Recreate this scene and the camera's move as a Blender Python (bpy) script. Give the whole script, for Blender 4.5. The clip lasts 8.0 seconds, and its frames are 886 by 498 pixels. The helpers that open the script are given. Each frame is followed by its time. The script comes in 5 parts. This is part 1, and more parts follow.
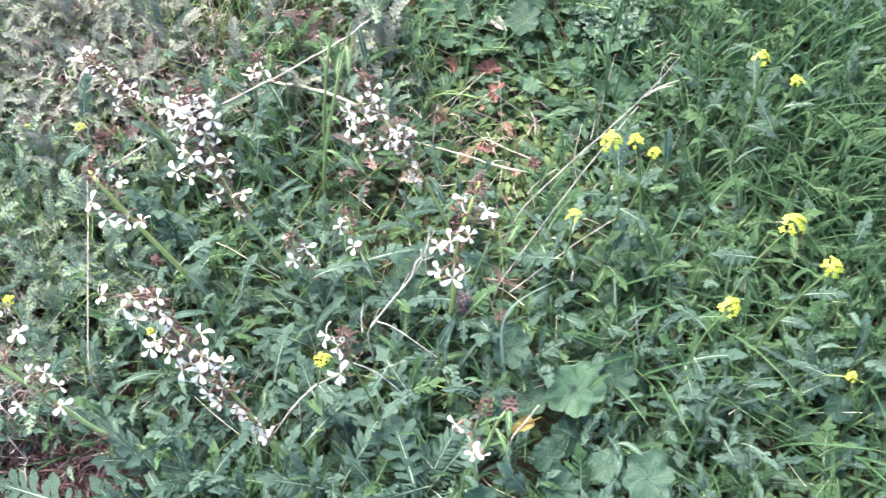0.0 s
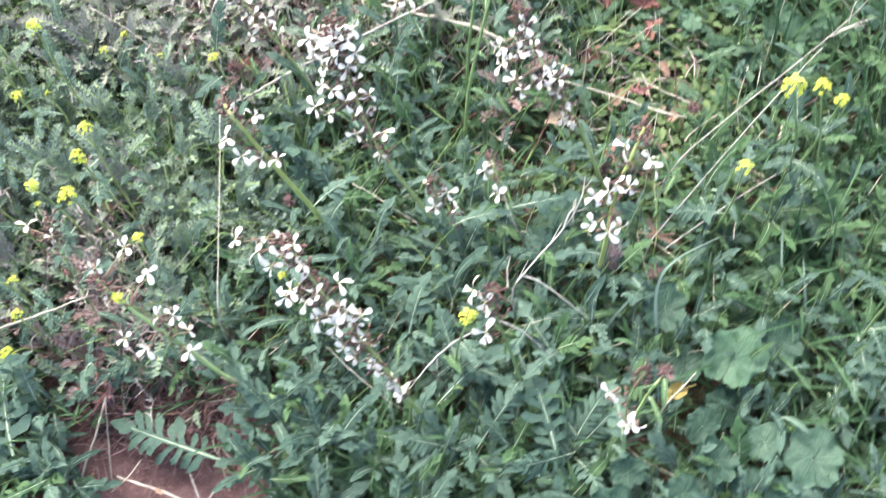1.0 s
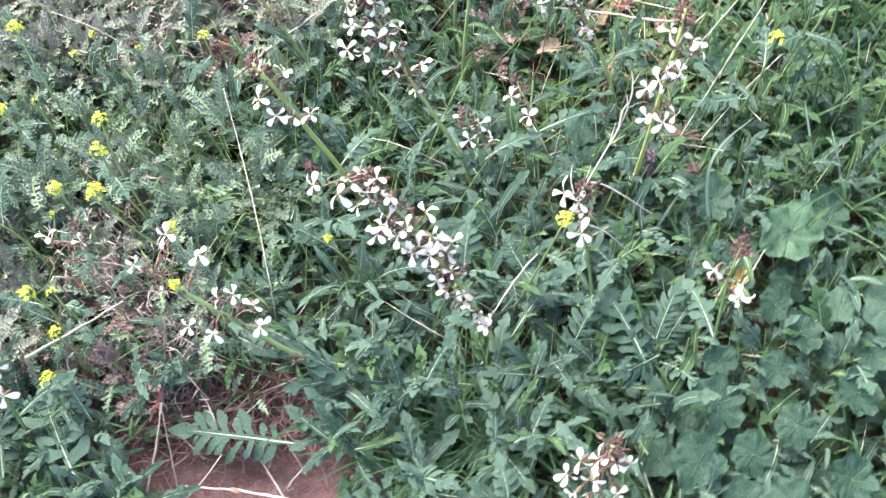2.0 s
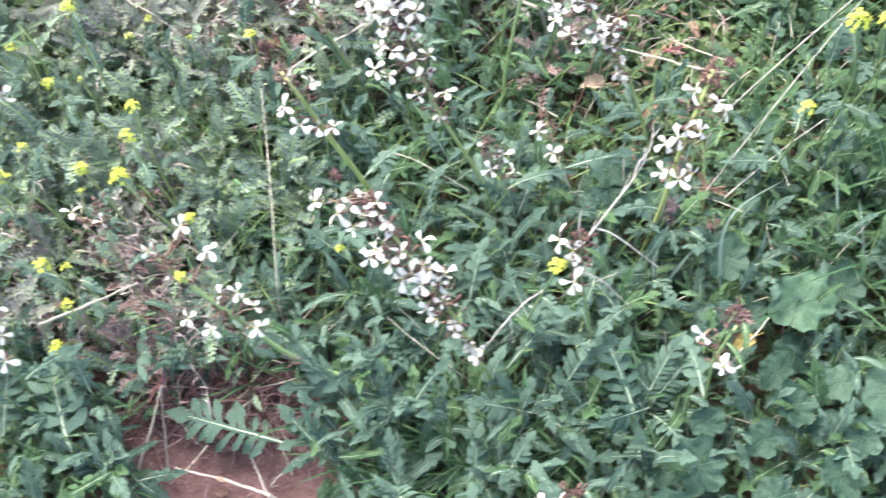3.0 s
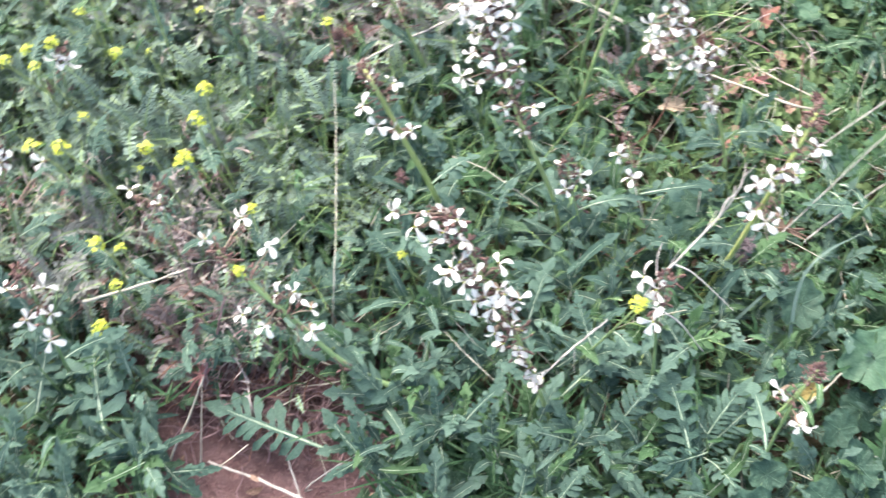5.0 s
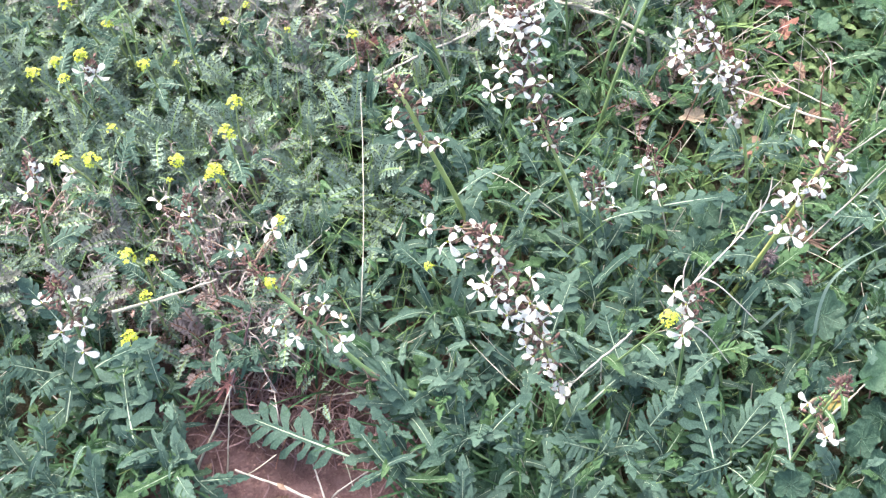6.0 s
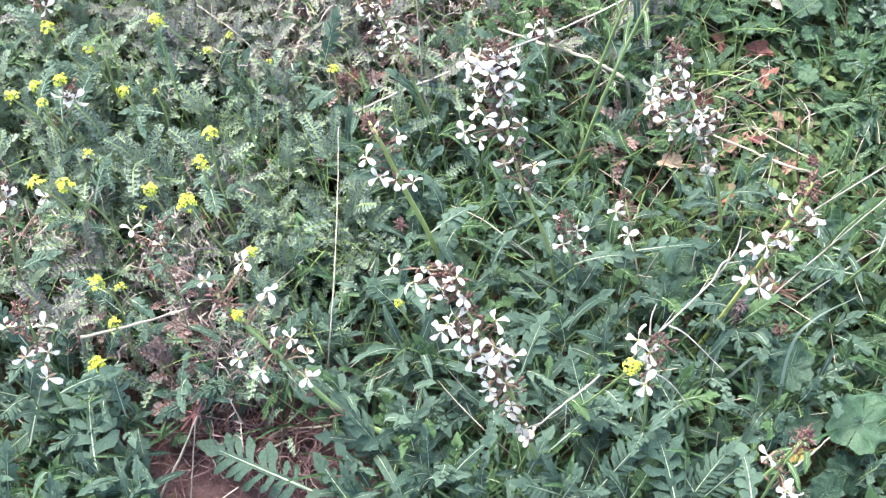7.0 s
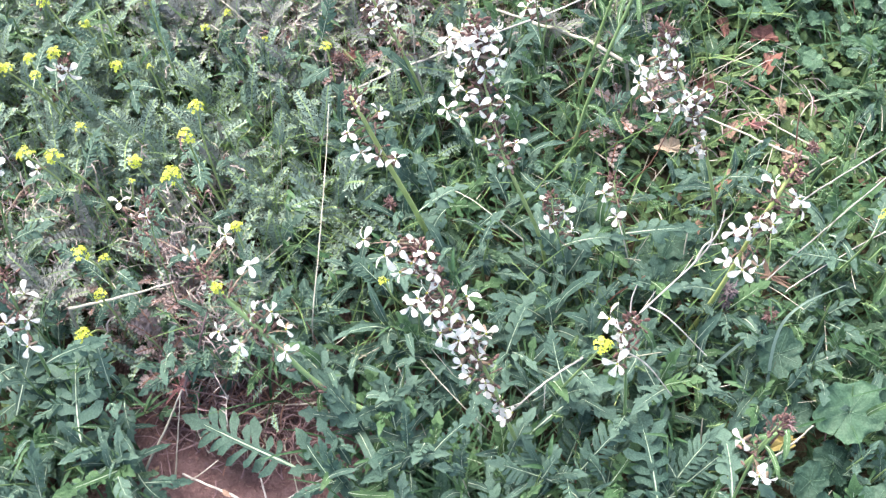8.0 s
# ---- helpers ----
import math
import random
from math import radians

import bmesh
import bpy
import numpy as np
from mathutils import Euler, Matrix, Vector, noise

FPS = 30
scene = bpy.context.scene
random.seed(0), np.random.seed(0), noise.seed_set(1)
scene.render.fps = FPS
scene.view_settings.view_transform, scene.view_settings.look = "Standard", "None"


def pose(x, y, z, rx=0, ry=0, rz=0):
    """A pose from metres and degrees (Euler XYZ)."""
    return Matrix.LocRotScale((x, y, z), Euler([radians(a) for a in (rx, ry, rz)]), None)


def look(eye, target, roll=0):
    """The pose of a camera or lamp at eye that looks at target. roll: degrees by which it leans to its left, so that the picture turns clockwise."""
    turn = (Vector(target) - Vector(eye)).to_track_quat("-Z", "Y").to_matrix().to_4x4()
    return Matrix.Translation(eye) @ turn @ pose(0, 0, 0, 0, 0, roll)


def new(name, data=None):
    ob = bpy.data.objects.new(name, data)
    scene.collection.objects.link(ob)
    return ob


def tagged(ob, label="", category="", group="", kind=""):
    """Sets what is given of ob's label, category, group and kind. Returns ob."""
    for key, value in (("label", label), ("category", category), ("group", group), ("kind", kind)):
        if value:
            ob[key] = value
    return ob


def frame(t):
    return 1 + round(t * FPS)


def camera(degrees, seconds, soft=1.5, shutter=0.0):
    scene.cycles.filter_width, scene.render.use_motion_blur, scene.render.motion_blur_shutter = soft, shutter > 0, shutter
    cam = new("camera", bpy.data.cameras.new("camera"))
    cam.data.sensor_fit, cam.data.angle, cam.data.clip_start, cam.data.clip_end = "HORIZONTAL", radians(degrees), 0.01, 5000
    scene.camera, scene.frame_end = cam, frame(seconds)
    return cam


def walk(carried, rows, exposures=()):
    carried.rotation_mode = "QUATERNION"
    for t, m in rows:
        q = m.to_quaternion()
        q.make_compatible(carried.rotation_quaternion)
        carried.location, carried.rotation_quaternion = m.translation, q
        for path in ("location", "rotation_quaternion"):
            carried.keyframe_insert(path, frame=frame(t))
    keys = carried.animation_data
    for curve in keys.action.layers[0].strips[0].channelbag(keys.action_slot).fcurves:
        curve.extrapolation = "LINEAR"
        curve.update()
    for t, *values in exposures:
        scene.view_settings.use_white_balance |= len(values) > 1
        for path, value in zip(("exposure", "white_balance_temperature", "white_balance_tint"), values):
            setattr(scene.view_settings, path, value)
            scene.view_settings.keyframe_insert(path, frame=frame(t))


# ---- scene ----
cam = camera(42.0, 8.0, soft=1.3, shutter=0.35)
PATH = [
    (0, (0.3523, 0.0560, 1.3843), (0.2605, 0.8230, -0.1301), -2.32),
    (0.2, (0.3430, 0.0641, 1.3717), (0.2251, 0.8321, -0.1404), -3.25),
    (0.3, (0.3374, 0.0702, 1.3659), (0.2131, 0.8331, -0.1481), -2.23),
    (0.5, (0.3239, 0.0939, 1.3475), (0.1741, 0.8452, -0.1701), -3.33),
    (0.7, (0.3196, 0.1090, 1.3218), (0.1279, 0.8439, -0.1991), -5.92),
    (0.8, (0.3210, 0.1128, 1.3027), (0.0998, 0.8283, -0.2234), -8.43),
    (1, (0.3035, 0.1025, 1.3064), (0.0579, 0.7686, -0.2382), -12.42),
    (1.2, (0.2540, 0.1060, 1.2925), (0.0284, 0.7354, -0.2705), -15.07),
    (1.3, (0.2211, 0.0960, 1.2864), (0.0259, 0.7323, -0.2779), -14.42),
    (1.5, (0.1452, 0.0524, 1.2728), (0.0349, 0.7323, -0.2814), -11.92),
    (1.7, (0.0713, 0.0048, 1.2532), (0.0494, 0.7101, -0.2934), -8.41),
    (2.8, (0.2025, 0.0499, 1.2619), (0.0709, 0.7665, -0.2741), -5.89),
    (3, (0.1784, 0.0407, 1.2766), (0.0174, 0.7430, -0.2632), -9.13),
    (3.2, (0.1384, 0.0291, 1.2786), (-0.0313, 0.7402, -0.2562), -9.89),
    (3.3, (0.1101, 0.0207, 1.2741), (-0.0416, 0.7417, -0.2580), -9.07),
    (3.5, (0.0607, 0.0033, 1.2619), (-0.0336, 0.7579, -0.2585), -5.78),
    (3.7, (0.0405, 0.0060, 1.2641), (-0.0112, 0.7637, -0.2568), -3.75),
    (3.8, (0.0380, 0.0030, 1.2611), (0.0109, 0.7716, -0.2550), -1.51),
    (4, (0.0421, 0.0170, 1.2455), (0.0340, 0.7888, -0.2691), 2.52),
    (4.2, (0.0696, 0.0568, 1.2701), (0.0199, 0.7948, -0.2605), 4.96),
    (4.3, (0.0811, 0.0654, 1.2737), (0.0217, 0.8039, -0.2563), 5.85),
    (4.5, (0.1192, 0.0830, 1.2756), (0.0230, 0.8147, -0.2558), 3.61),
    (4.7, (0.1292, 0.0889, 1.2643), (0.0098, 0.8045, -0.2731), 0.07),
    (4.8, (0.1309, 0.0793, 1.2521), (-0.0119, 0.7897, -0.2857), -2.88),
    (5, (0.1115, 0.0833, 1.2537), (-0.0585, 0.7574, -0.2976), -4.55),
    (5.2, (0.0871, 0.1010, 1.2798), (-0.1009, 0.7491, -0.2805), -3.45),
    (6.3, (0.0805, 0.0840, 1.2701), (-0.0804, 0.7694, -0.2773), -4.27),
    (6.5, (0.0915, 0.0905, 1.2709), (-0.0740, 0.7872, -0.2710), -3.91),
    (6.8, (0.0989, 0.0986, 1.2686), (-0.0658, 0.8092, -0.2669), -2.08),
    (7, (0.1022, 0.1022, 1.2778), (-0.0612, 0.8087, -0.2597), -1.40),
    (7.2, (0.1063, 0.1014, 1.2757), (-0.0623, 0.8096, -0.2605), -1.32),
    (7.5, (0.1098, 0.0898, 1.2710), (-0.0616, 0.8019, -0.2632), -0.72),
    (7.7, (0.1293, 0.0897, 1.2669), (-0.0590, 0.7980, -0.2670), -2.68),
    (8, (0.1658, 0.1010, 1.2632), (-0.0608, 0.7892, -0.2746), -5.00),
]
EXPOSURE = [(0.0, 2.32), (0.5, 2.29), (1.0, 2.21), (1.7, 2.22), (3.0, 2.26), (4.0, 2.22), (5.0, 2.20), (8.0, 2.20)]
walk(cam, [(t, look(eye, target, roll)) for t, eye, target, roll in PATH], EXPOSURE)

# ---- world and light ----
world = bpy.data.worlds.new("sky")
scene.world = world
world.use_nodes = True
wn = world.node_tree
sky = wn.nodes.new("ShaderNodeTexSky")
sky.sky_type = 'NISHITA'
sky.sun_disc = False
sky.sun_elevation = radians(50)
sky.sun_rotation = radians(-40)
sky.dust_density = 5.0
sky.air_density = 1.0
sky.ozone_density = 1.0
wn.links.new(sky.outputs[0], wn.nodes["Background"].inputs[0])
wn.nodes["Background"].inputs[1].default_value = 0.15
sun = new("sun", bpy.data.lights.new("sun", 'SUN'))
sun.data.energy = 1.9
sun.data.angle = radians(45)
sun.data.color = (1.0, 0.975, 0.94)
sun.matrix_world = look((-2.0, 3.0, 4.5), (0, 0.6, 0))
scene.view_settings.use_white_balance = True
scene.view_settings.white_balance_temperature = 6720
scene.view_settings.white_balance_tint = 10

RNG = random.Random(11)
U = RNG.uniform


# ---- materials ----
def nodes_of(name):
    m = bpy.data.materials.new(name)
    m.use_nodes = True
    return m, m.node_tree.nodes, m.node_tree.links, m.node_tree.nodes["Principled BSDF"]


def mixed(nt, fac, a, b):
    """A colour mix node; a and b are colours or sockets."""
    n = nt.nodes.new("ShaderNodeMix")
    n.data_type = 'RGBA'
    nt.links.new(fac, n.inputs[0])
    for v, s in ((a, n.inputs[6]), (b, n.inputs[7])):
        if isinstance(v, tuple):
            s.default_value = (*v, 1)
        else:
            nt.links.new(v, s)
    return n.outputs[2]


def ramped(nt, value, lo, hi):
    n = nt.nodes.new("ShaderNodeMapRange")
    nt.links.new(value, n.inputs[0])
    n.inputs[1].default_value, n.inputs[2].default_value = lo, hi
    return n.outputs[0]


def noised(nt, scale, detail=3.0):
    co = nt.nodes.new("ShaderNodeTexCoord")
    n = nt.nodes.new("ShaderNodeTexNoise")
    n.inputs["Scale"].default_value, n.inputs["Detail"].default_value = scale, detail
    nt.links.new(co.outputs["Object"], n.inputs["Vector"])
    return n.outputs["Fac"]


def foliage(name, a, b, worn, rough=0.45, through_light=0.22, island=False, scale=60.0, wear=0.72, fleck=1.9, shine=0.5):
    """Leaf: two greens by the piece, blotches and yellowing, fine relief, light passing through."""
    m, n, l, p = nodes_of(name)
    nt = m.node_tree
    if island:
        pick = n.new("ShaderNodeNewGeometry").outputs["Random Per Island"]
    else:
        pick = n.new("ShaderNodeObjectInfo").outputs["Random"]
    blot = noised(nt, scale, 4)
    fine = noised(nt, scale * 9, 2)
    c = mixed(nt, pick, a, b)
    dim = n.new("ShaderNodeMath")
    dim.operation = 'MULTIPLY'
    l.new(ramped(nt, blot, 0.3, 0.7), dim.inputs[0])
    dim.inputs[1].default_value = 0.45
    c = mixed(nt, dim.outputs[0], c, b)
    c = mixed(nt, ramped(nt, blot, wear, wear + 0.12), c, worn)
    speck = n.new("ShaderNodeMath")
    speck.operation = 'MULTIPLY'
    l.new(ramped(nt, fine, 0.42, 0.75), speck.inputs[0])
    speck.inputs[1].default_value = 0.4
    c = mixed(nt, speck.outputs[0], c, tuple(min(1.0, v * fleck + 0.02) for v in b))
    l.new(c, p.inputs["Base Color"])
    p.inputs["Roughness"].default_value = rough
    p.inputs["Specular IOR Level"].default_value = shine * 0.45
    bump = n.new("ShaderNodeBump")
    bump.inputs["Strength"].default_value, bump.inputs["Distance"].default_value = 0.6, 0.0014
    l.new(fine, bump.inputs["Height"])
    l.new(bump.outputs[0], p.inputs["Normal"])
    t = n.new("ShaderNodeBsdfTranslucent")
    l.new(c, t.inputs[0])
    s = n.new("ShaderNodeMixShader")
    s.inputs[0].default_value = through_light
    l.new(p.outputs[0], s.inputs[1])
    l.new(t.outputs[0], s.inputs[2])
    l.new(s.outputs[0], n["Material Output"].inputs[0])
    return m


def plain(name, a, b, rough=0.7, scale=40.0, bump_by=0.4, through_light=0.0):
    """Stalk, bark, bud or petal: two tones in grain."""
    m, n, l, p = nodes_of(name)
    nt = m.node_tree
    g = noised(nt, scale, 4)
    c = mixed(nt, ramped(nt, g, 0.35, 0.65), a, b)
    l.new(c, p.inputs["Base Color"])
    p.inputs["Roughness"].default_value = rough
    bump = n.new("ShaderNodeBump")
    bump.inputs["Strength"].default_value, bump.inputs["Distance"].default_value = bump_by, 0.0008
    l.new(noised(nt, scale * 6, 2), bump.inputs["Height"])
    l.new(bump.outputs[0], p.inputs["Normal"])
    if through_light:
        t = n.new("ShaderNodeBsdfTranslucent")
        l.new(c, t.inputs[0])
        s = n.new("ShaderNodeMixShader")
        s.inputs[0].default_value = through_light
        l.new(p.outputs[0], s.inputs[1])
        l.new(t.outputs[0], s.inputs[2])
        l.new(s.outputs[0], n["Material Output"].inputs[0])
    return m


def soil_material():
    m, n, l, p = nodes_of("red_brown_soil")
    nt = m.node_tree
    big, mid, grain = noised(nt, 6, 4), noised(nt, 45, 6), noised(nt, 260, 3)
    c = mixed(nt, ramped(nt, mid, 0.35, 0.65), (0.100, 0.058, 0.060), (0.150, 0.094, 0.096))
    c = mixed(nt, ramped(nt, big, 0.5, 0.72), c, (0.085, 0.055, 0.044))
    c = mixed(nt, ramped(nt, grain, 0.6, 0.75), c, (0.20, 0.135, 0.122))
    co = n.new("ShaderNodeTexCoord")
    far = n.new("ShaderNodeVectorMath")
    far.operation = 'LENGTH'
    l.new(co.outputs["Object"], far.inputs[0])
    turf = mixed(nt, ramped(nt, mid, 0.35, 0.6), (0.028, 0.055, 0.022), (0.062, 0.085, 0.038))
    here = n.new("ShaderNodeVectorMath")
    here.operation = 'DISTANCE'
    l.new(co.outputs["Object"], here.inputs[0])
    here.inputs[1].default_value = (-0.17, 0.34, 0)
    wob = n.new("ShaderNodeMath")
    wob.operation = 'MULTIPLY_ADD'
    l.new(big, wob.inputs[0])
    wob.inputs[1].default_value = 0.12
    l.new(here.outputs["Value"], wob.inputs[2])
    # Away from bare soil: litter colour, kept dark to paint shade between plants.
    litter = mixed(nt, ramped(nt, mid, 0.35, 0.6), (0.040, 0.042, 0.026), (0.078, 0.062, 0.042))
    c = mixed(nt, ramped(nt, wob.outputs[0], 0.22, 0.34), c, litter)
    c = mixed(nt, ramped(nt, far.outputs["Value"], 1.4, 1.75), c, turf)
    l.new(c, p.inputs["Base Color"])
    p.inputs["Roughness"].default_value = 0.95
    p.inputs["Specular IOR Level"].default_value = 0.1
    add = n.new("ShaderNodeMath")
    add.operation = 'ADD'
    l.new(mid, add.inputs[0])
    l.new(grain, add.inputs[1])
    bump = n.new("ShaderNodeBump")
    bump.inputs["Strength"].default_value, bump.inputs["Distance"].default_value = 0.8, 0.006
    l.new(add.outputs[0], bump.inputs["Height"])
    l.new(bump.outputs[0], p.inputs["Normal"])
    return m


YELLOWED = (0.22, 0.19, 0.06)
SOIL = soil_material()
ROCKET_LEAF = foliage("rocket_leaf_green", (0.033, 0.073, 0.055), (0.067, 0.116, 0.092), YELLOWED, 0.55, shine=0.3, wear=0.78)
ROCKET_FILL = foliage("rocket_leaf_green_fill", (0.030, 0.070, 0.042), (0.064, 0.116, 0.072), YELLOWED, 0.55, island=True, shine=0.3)
GREEN_FERN = foliage("fresh_pinnate_green", (0.030, 0.076, 0.032), (0.058, 0.114, 0.052), YELLOWED, 0.5, wear=0.8, shine=0.35)
FEATHER_LEAF = foliage("feathery_grey_green", (0.148, 0.222, 0.178), (0.220, 0.300, 0.248), (0.22, 0.20, 0.15), 0.7, wear=0.86, fleck=1.12, shine=0.2)
MALLOW_LEAF = foliage("mallow_green", (0.016, 0.041, 0.029), (0.040, 0.082, 0.058), (0.13, 0.15, 0.06), 0.5, scale=45, shine=0.3, wear=0.8)
FRESH_MALLOW = foliage("young_mallow_green", (0.036, 0.086, 0.052), (0.066, 0.126, 0.080), (0.18, 0.20, 0.07), 0.45, scale=45, shine=0.35)
GRASS_GREEN = foliage("grass_green", (0.025, 0.071, 0.032), (0.053, 0.108, 0.052), (0.22, 0.20, 0.11), 0.45, island=True, scale=25, wear=0.82, shine=0.35)
COVER_GREEN = foliage("low_cover_green", (0.042, 0.090, 0.036), (0.100, 0.152, 0.064), (0.24, 0.22, 0.09), 0.45, island=True, wear=0.76, shine=0.4)
GREY_FEATHER = foliage("drying_grey_feathery", (0.190, 0.208, 0.194), (0.270, 0.282, 0.272), (0.30, 0.22, 0.22), 0.75, wear=0.78, fleck=1.1, shine=0.2)
SPRIG_GREEN = foliage("fine_sprig_green", (0.052, 0.115, 0.056), (0.088, 0.160, 0.082), (0.20, 0.20, 0.09), 0.55, island=True, wear=0.85, fleck=1.3, shine=0.3)
RED_FEATHER = foliage("reddish_feathery", (0.205, 0.158, 0.158), (0.335, 0.268, 0.265), (0.28, 0.11, 0.10), 0.7, wear=0.8, fleck=1.15)
RED_LEAF = foliage("reddened_leaf", (0.27, 0.115, 0.115), (0.42, 0.225, 0.21), (0.16, 0.09, 0.06), 0.6)
LITTER = foliage("dead_leaf_brown", (0.10, 0.062, 0.047), (0.21, 0.145, 0.112), (0.10, 0.05, 0.04), 0.8, 0.1, island=True)
TAN_LEAF = foliage("tan_dead_leaf", (0.27, 0.205, 0.145), (0.40, 0.32, 0.24), (0.22, 0.13, 0.08), 0.8, 0.1)
RUST_LEAF = foliage("rust_red_dead_leaf", (0.11, 0.048, 0.042), (0.19, 0.095, 0.078), (0.14, 0.05, 0.03), 0.7, 0.1)
OCHRE_LEAF = foliage("yellowed_ochre_leaf", (0.19, 0.150, 0.048), (0.28, 0.225, 0.085), (0.18, 0.11, 0.05), 0.7, fleck=1.2)
PALE_LEAF = foliage("bleached_dead_leaf", (0.45, 0.40, 0.34), (0.60, 0.56, 0.50), (0.30, 0.22, 0.15), 0.8, 0.1)
RIB = plain("pale_midrib", (0.24, 0.33, 0.22), (0.40, 0.47, 0.36), 0.5)
MALLOW_VEIN = plain("mallow_vein", (0.055, 0.118, 0.072), (0.082, 0.150, 0.096), 0.5)
STEM_GREEN = plain("stem_green", (0.13, 0.21, 0.085), (0.20, 0.29, 0.12), 0.5, 30)
STEM_PALE = plain("stem_pale_green", (0.22, 0.29, 0.10), (0.33, 0.40, 0.17), 0.5, 30)
STEM_YELLOW = plain("stem_yellow_green", (0.27, 0.34, 0.10), (0.39, 0.45, 0.17), 0.5, 30)
STEM_RED = plain("stem_red_brown", (0.13, 0.055, 0.042), (0.21, 0.11, 0.08), 0.7, 50)
STRAW = plain("bleached_straw", (0.25, 0.235, 0.19), (0.40, 0.38, 0.33), 0.8, 70)
GREY_TWIG = plain("weathered_grey_twig", (0.24, 0.222, 0.208), (0.44, 0.42, 0.40), 0.85, 80)
STRAW_PINK = plain("weathered_straw", (0.120, 0.070, 0.078), (0.23, 0.148, 0.157), 0.8, 60)
PETAL = plain("white_petal", (0.83, 0.83, 0.80), (0.90, 0.90, 0.88), 0.5, 90, 0.3, 0.42)
PETAL_OLD = plain("withered_petal", (0.55, 0.52, 0.46), (0.72, 0.70, 0.66), 0.8, 120, 0.6, 0.2)
VEIN = plain("petal_vein", (0.58, 0.50, 0.52), (0.68, 0.62, 0.62), 0.6)
BUD = plain("bud_purple_brown", (0.062, 0.029, 0.029), (0.125, 0.064, 0.054), 0.6, 200)
CALYX = plain("calyx_brown_green", (0.11, 0.088, 0.06), (0.18, 0.13, 0.10), 0.6, 150)
YELLOW = plain("mustard_yellow", (0.48, 0.55, 0.055), (0.64, 0.70, 0.13), 0.55, 120, 0.3, 0.3)
PURPLE_DRY = plain("purplish_dried_head", (0.065, 0.050, 0.058), (0.15, 0.12, 0.135), 0.8, 150)
DRIED_PINK = plain("dried_pinkish_grey", (0.25, 0.205, 0.20), (0.40, 0.35, 0.34), 0.85, 90)
LIGHT_GRASS = foliage("light_grass_green", (0.080, 0.150, 0.052), (0.148, 0.228, 0.092), (0.28, 0.25, 0.14), 0.45, island=True, scale=25, wear=0.8, shine=0.35)
YELLOW_BUD = plain("yellow_green_bud", (0.32, 0.38, 0.05), (0.48, 0.50, 0.06), 0.5, 150)


# ---- mesh helpers ----
class Shape:
    """Collects faces with their material slots."""

    def __init__(self):
        self.v, self.f, self.m = [], [], []

    def strip(self, rows, slot=0):
        """Faces between rows of points; a row of one point closes to a tip."""
        idx = []
        for row in rows:
            idx.append(list(range(len(self.v), len(self.v) + len(row))))
            self.v += [tuple(q) for q in row]
        for a, b in zip(idx, idx[1:]):
            if len(a) == len(b):
                for i in range(len(a) - 1):
                    self.f.append((a[i], a[i + 1], b[i + 1], b[i]))
                    self.m.append(slot)
            else:
                few, many = (b, a) if len(b) == 1 else (a, b)
                for i in range(len(many) - 1):
                    self.f.append((many[i], many[i + 1], few[0]))
                    self.m.append(slot)

    def tube(self, pts, radii, sides=6, slot=0):
        pts = [Vector(q) for q in pts]
        rows = []
        for i, q in enumerate(pts):
            d = (pts[min(i + 1, len(pts) - 1)] - pts[max(i - 1, 0)]).normalized()
            side = d.cross(Vector((0.31, 0.2, 0.93))).normalized()
            up = side.cross(d)
            rows.append([q + radii[i] * (math.cos(a) * side + math.sin(a) * up) for a in [2 * math.pi * k / sides for k in range(sides + 1)]])
        self.strip(rows, slot)

    def ball(self, c, r, d=(0, 0, 1), stretch=1.5, slot=0, sides=6):
        d = Vector(d).normalized()
        c = Vector(c)
        side = d.cross(Vector((0.3, 0.91, 0.2))).normalized()
        up = side.cross(d)
        rows = [[c - d * r * stretch]]
        for h, w in ((-0.55, 0.8), (0.15, 1.0), (0.7, 0.65)):
            rows.append([c + d * r * stretch * h + r * w * (math.cos(a) * side + math.sin(a) * up) for a in [2 * math.pi * k / sides for k in range(sides + 1)]])
        rows.append([c + d * r * stretch])
        self.strip(rows, slot)

    def mesh(self, name, mats):
        me = bpy.data.meshes.new(name)
        me.from_pydata(self.v, [], self.f)
        for mat in mats:
            me.materials.append(mat)
        me.polygons.foreach_set("material_index", self.m)
        me.polygons.foreach_set("use_smooth", [True] * len(self.f))
        me.update()
        return me


def part(name, me, parent, m=None, label=""):
    """One mesh object under a thing or under a part; m is its pose in the parent's space."""
    ob = new(name, me)
    ob.parent = parent
    if m is not None:
        ob.matrix_basis = m
    return tagged(ob, label)


def thing(name, at, label, category, group=""):
    ob = new(name)
    ob.empty_display_size = 0.02
    ob.location = at
    return tagged(ob, label, category, group)


def curve_points(pts, n):
    """Points along a smooth line through pts."""
    pts = [Vector(q) for q in pts]
    ext = [2 * pts[0] - pts[1], *pts, 2 * pts[-1] - pts[-2]]
    out = []
    for i in range(len(pts) - 1):
        a, b, c, d = ext[i:i + 4]
        for k in range(n):
            t = k / n
            out.append(0.5 * ((2 * b) + (c - a) * t + (2 * a - 5 * b + 4 * c - d) * t * t + (3 * b - a - 3 * c + d) * t ** 3))
    return out + [pts[-1]]


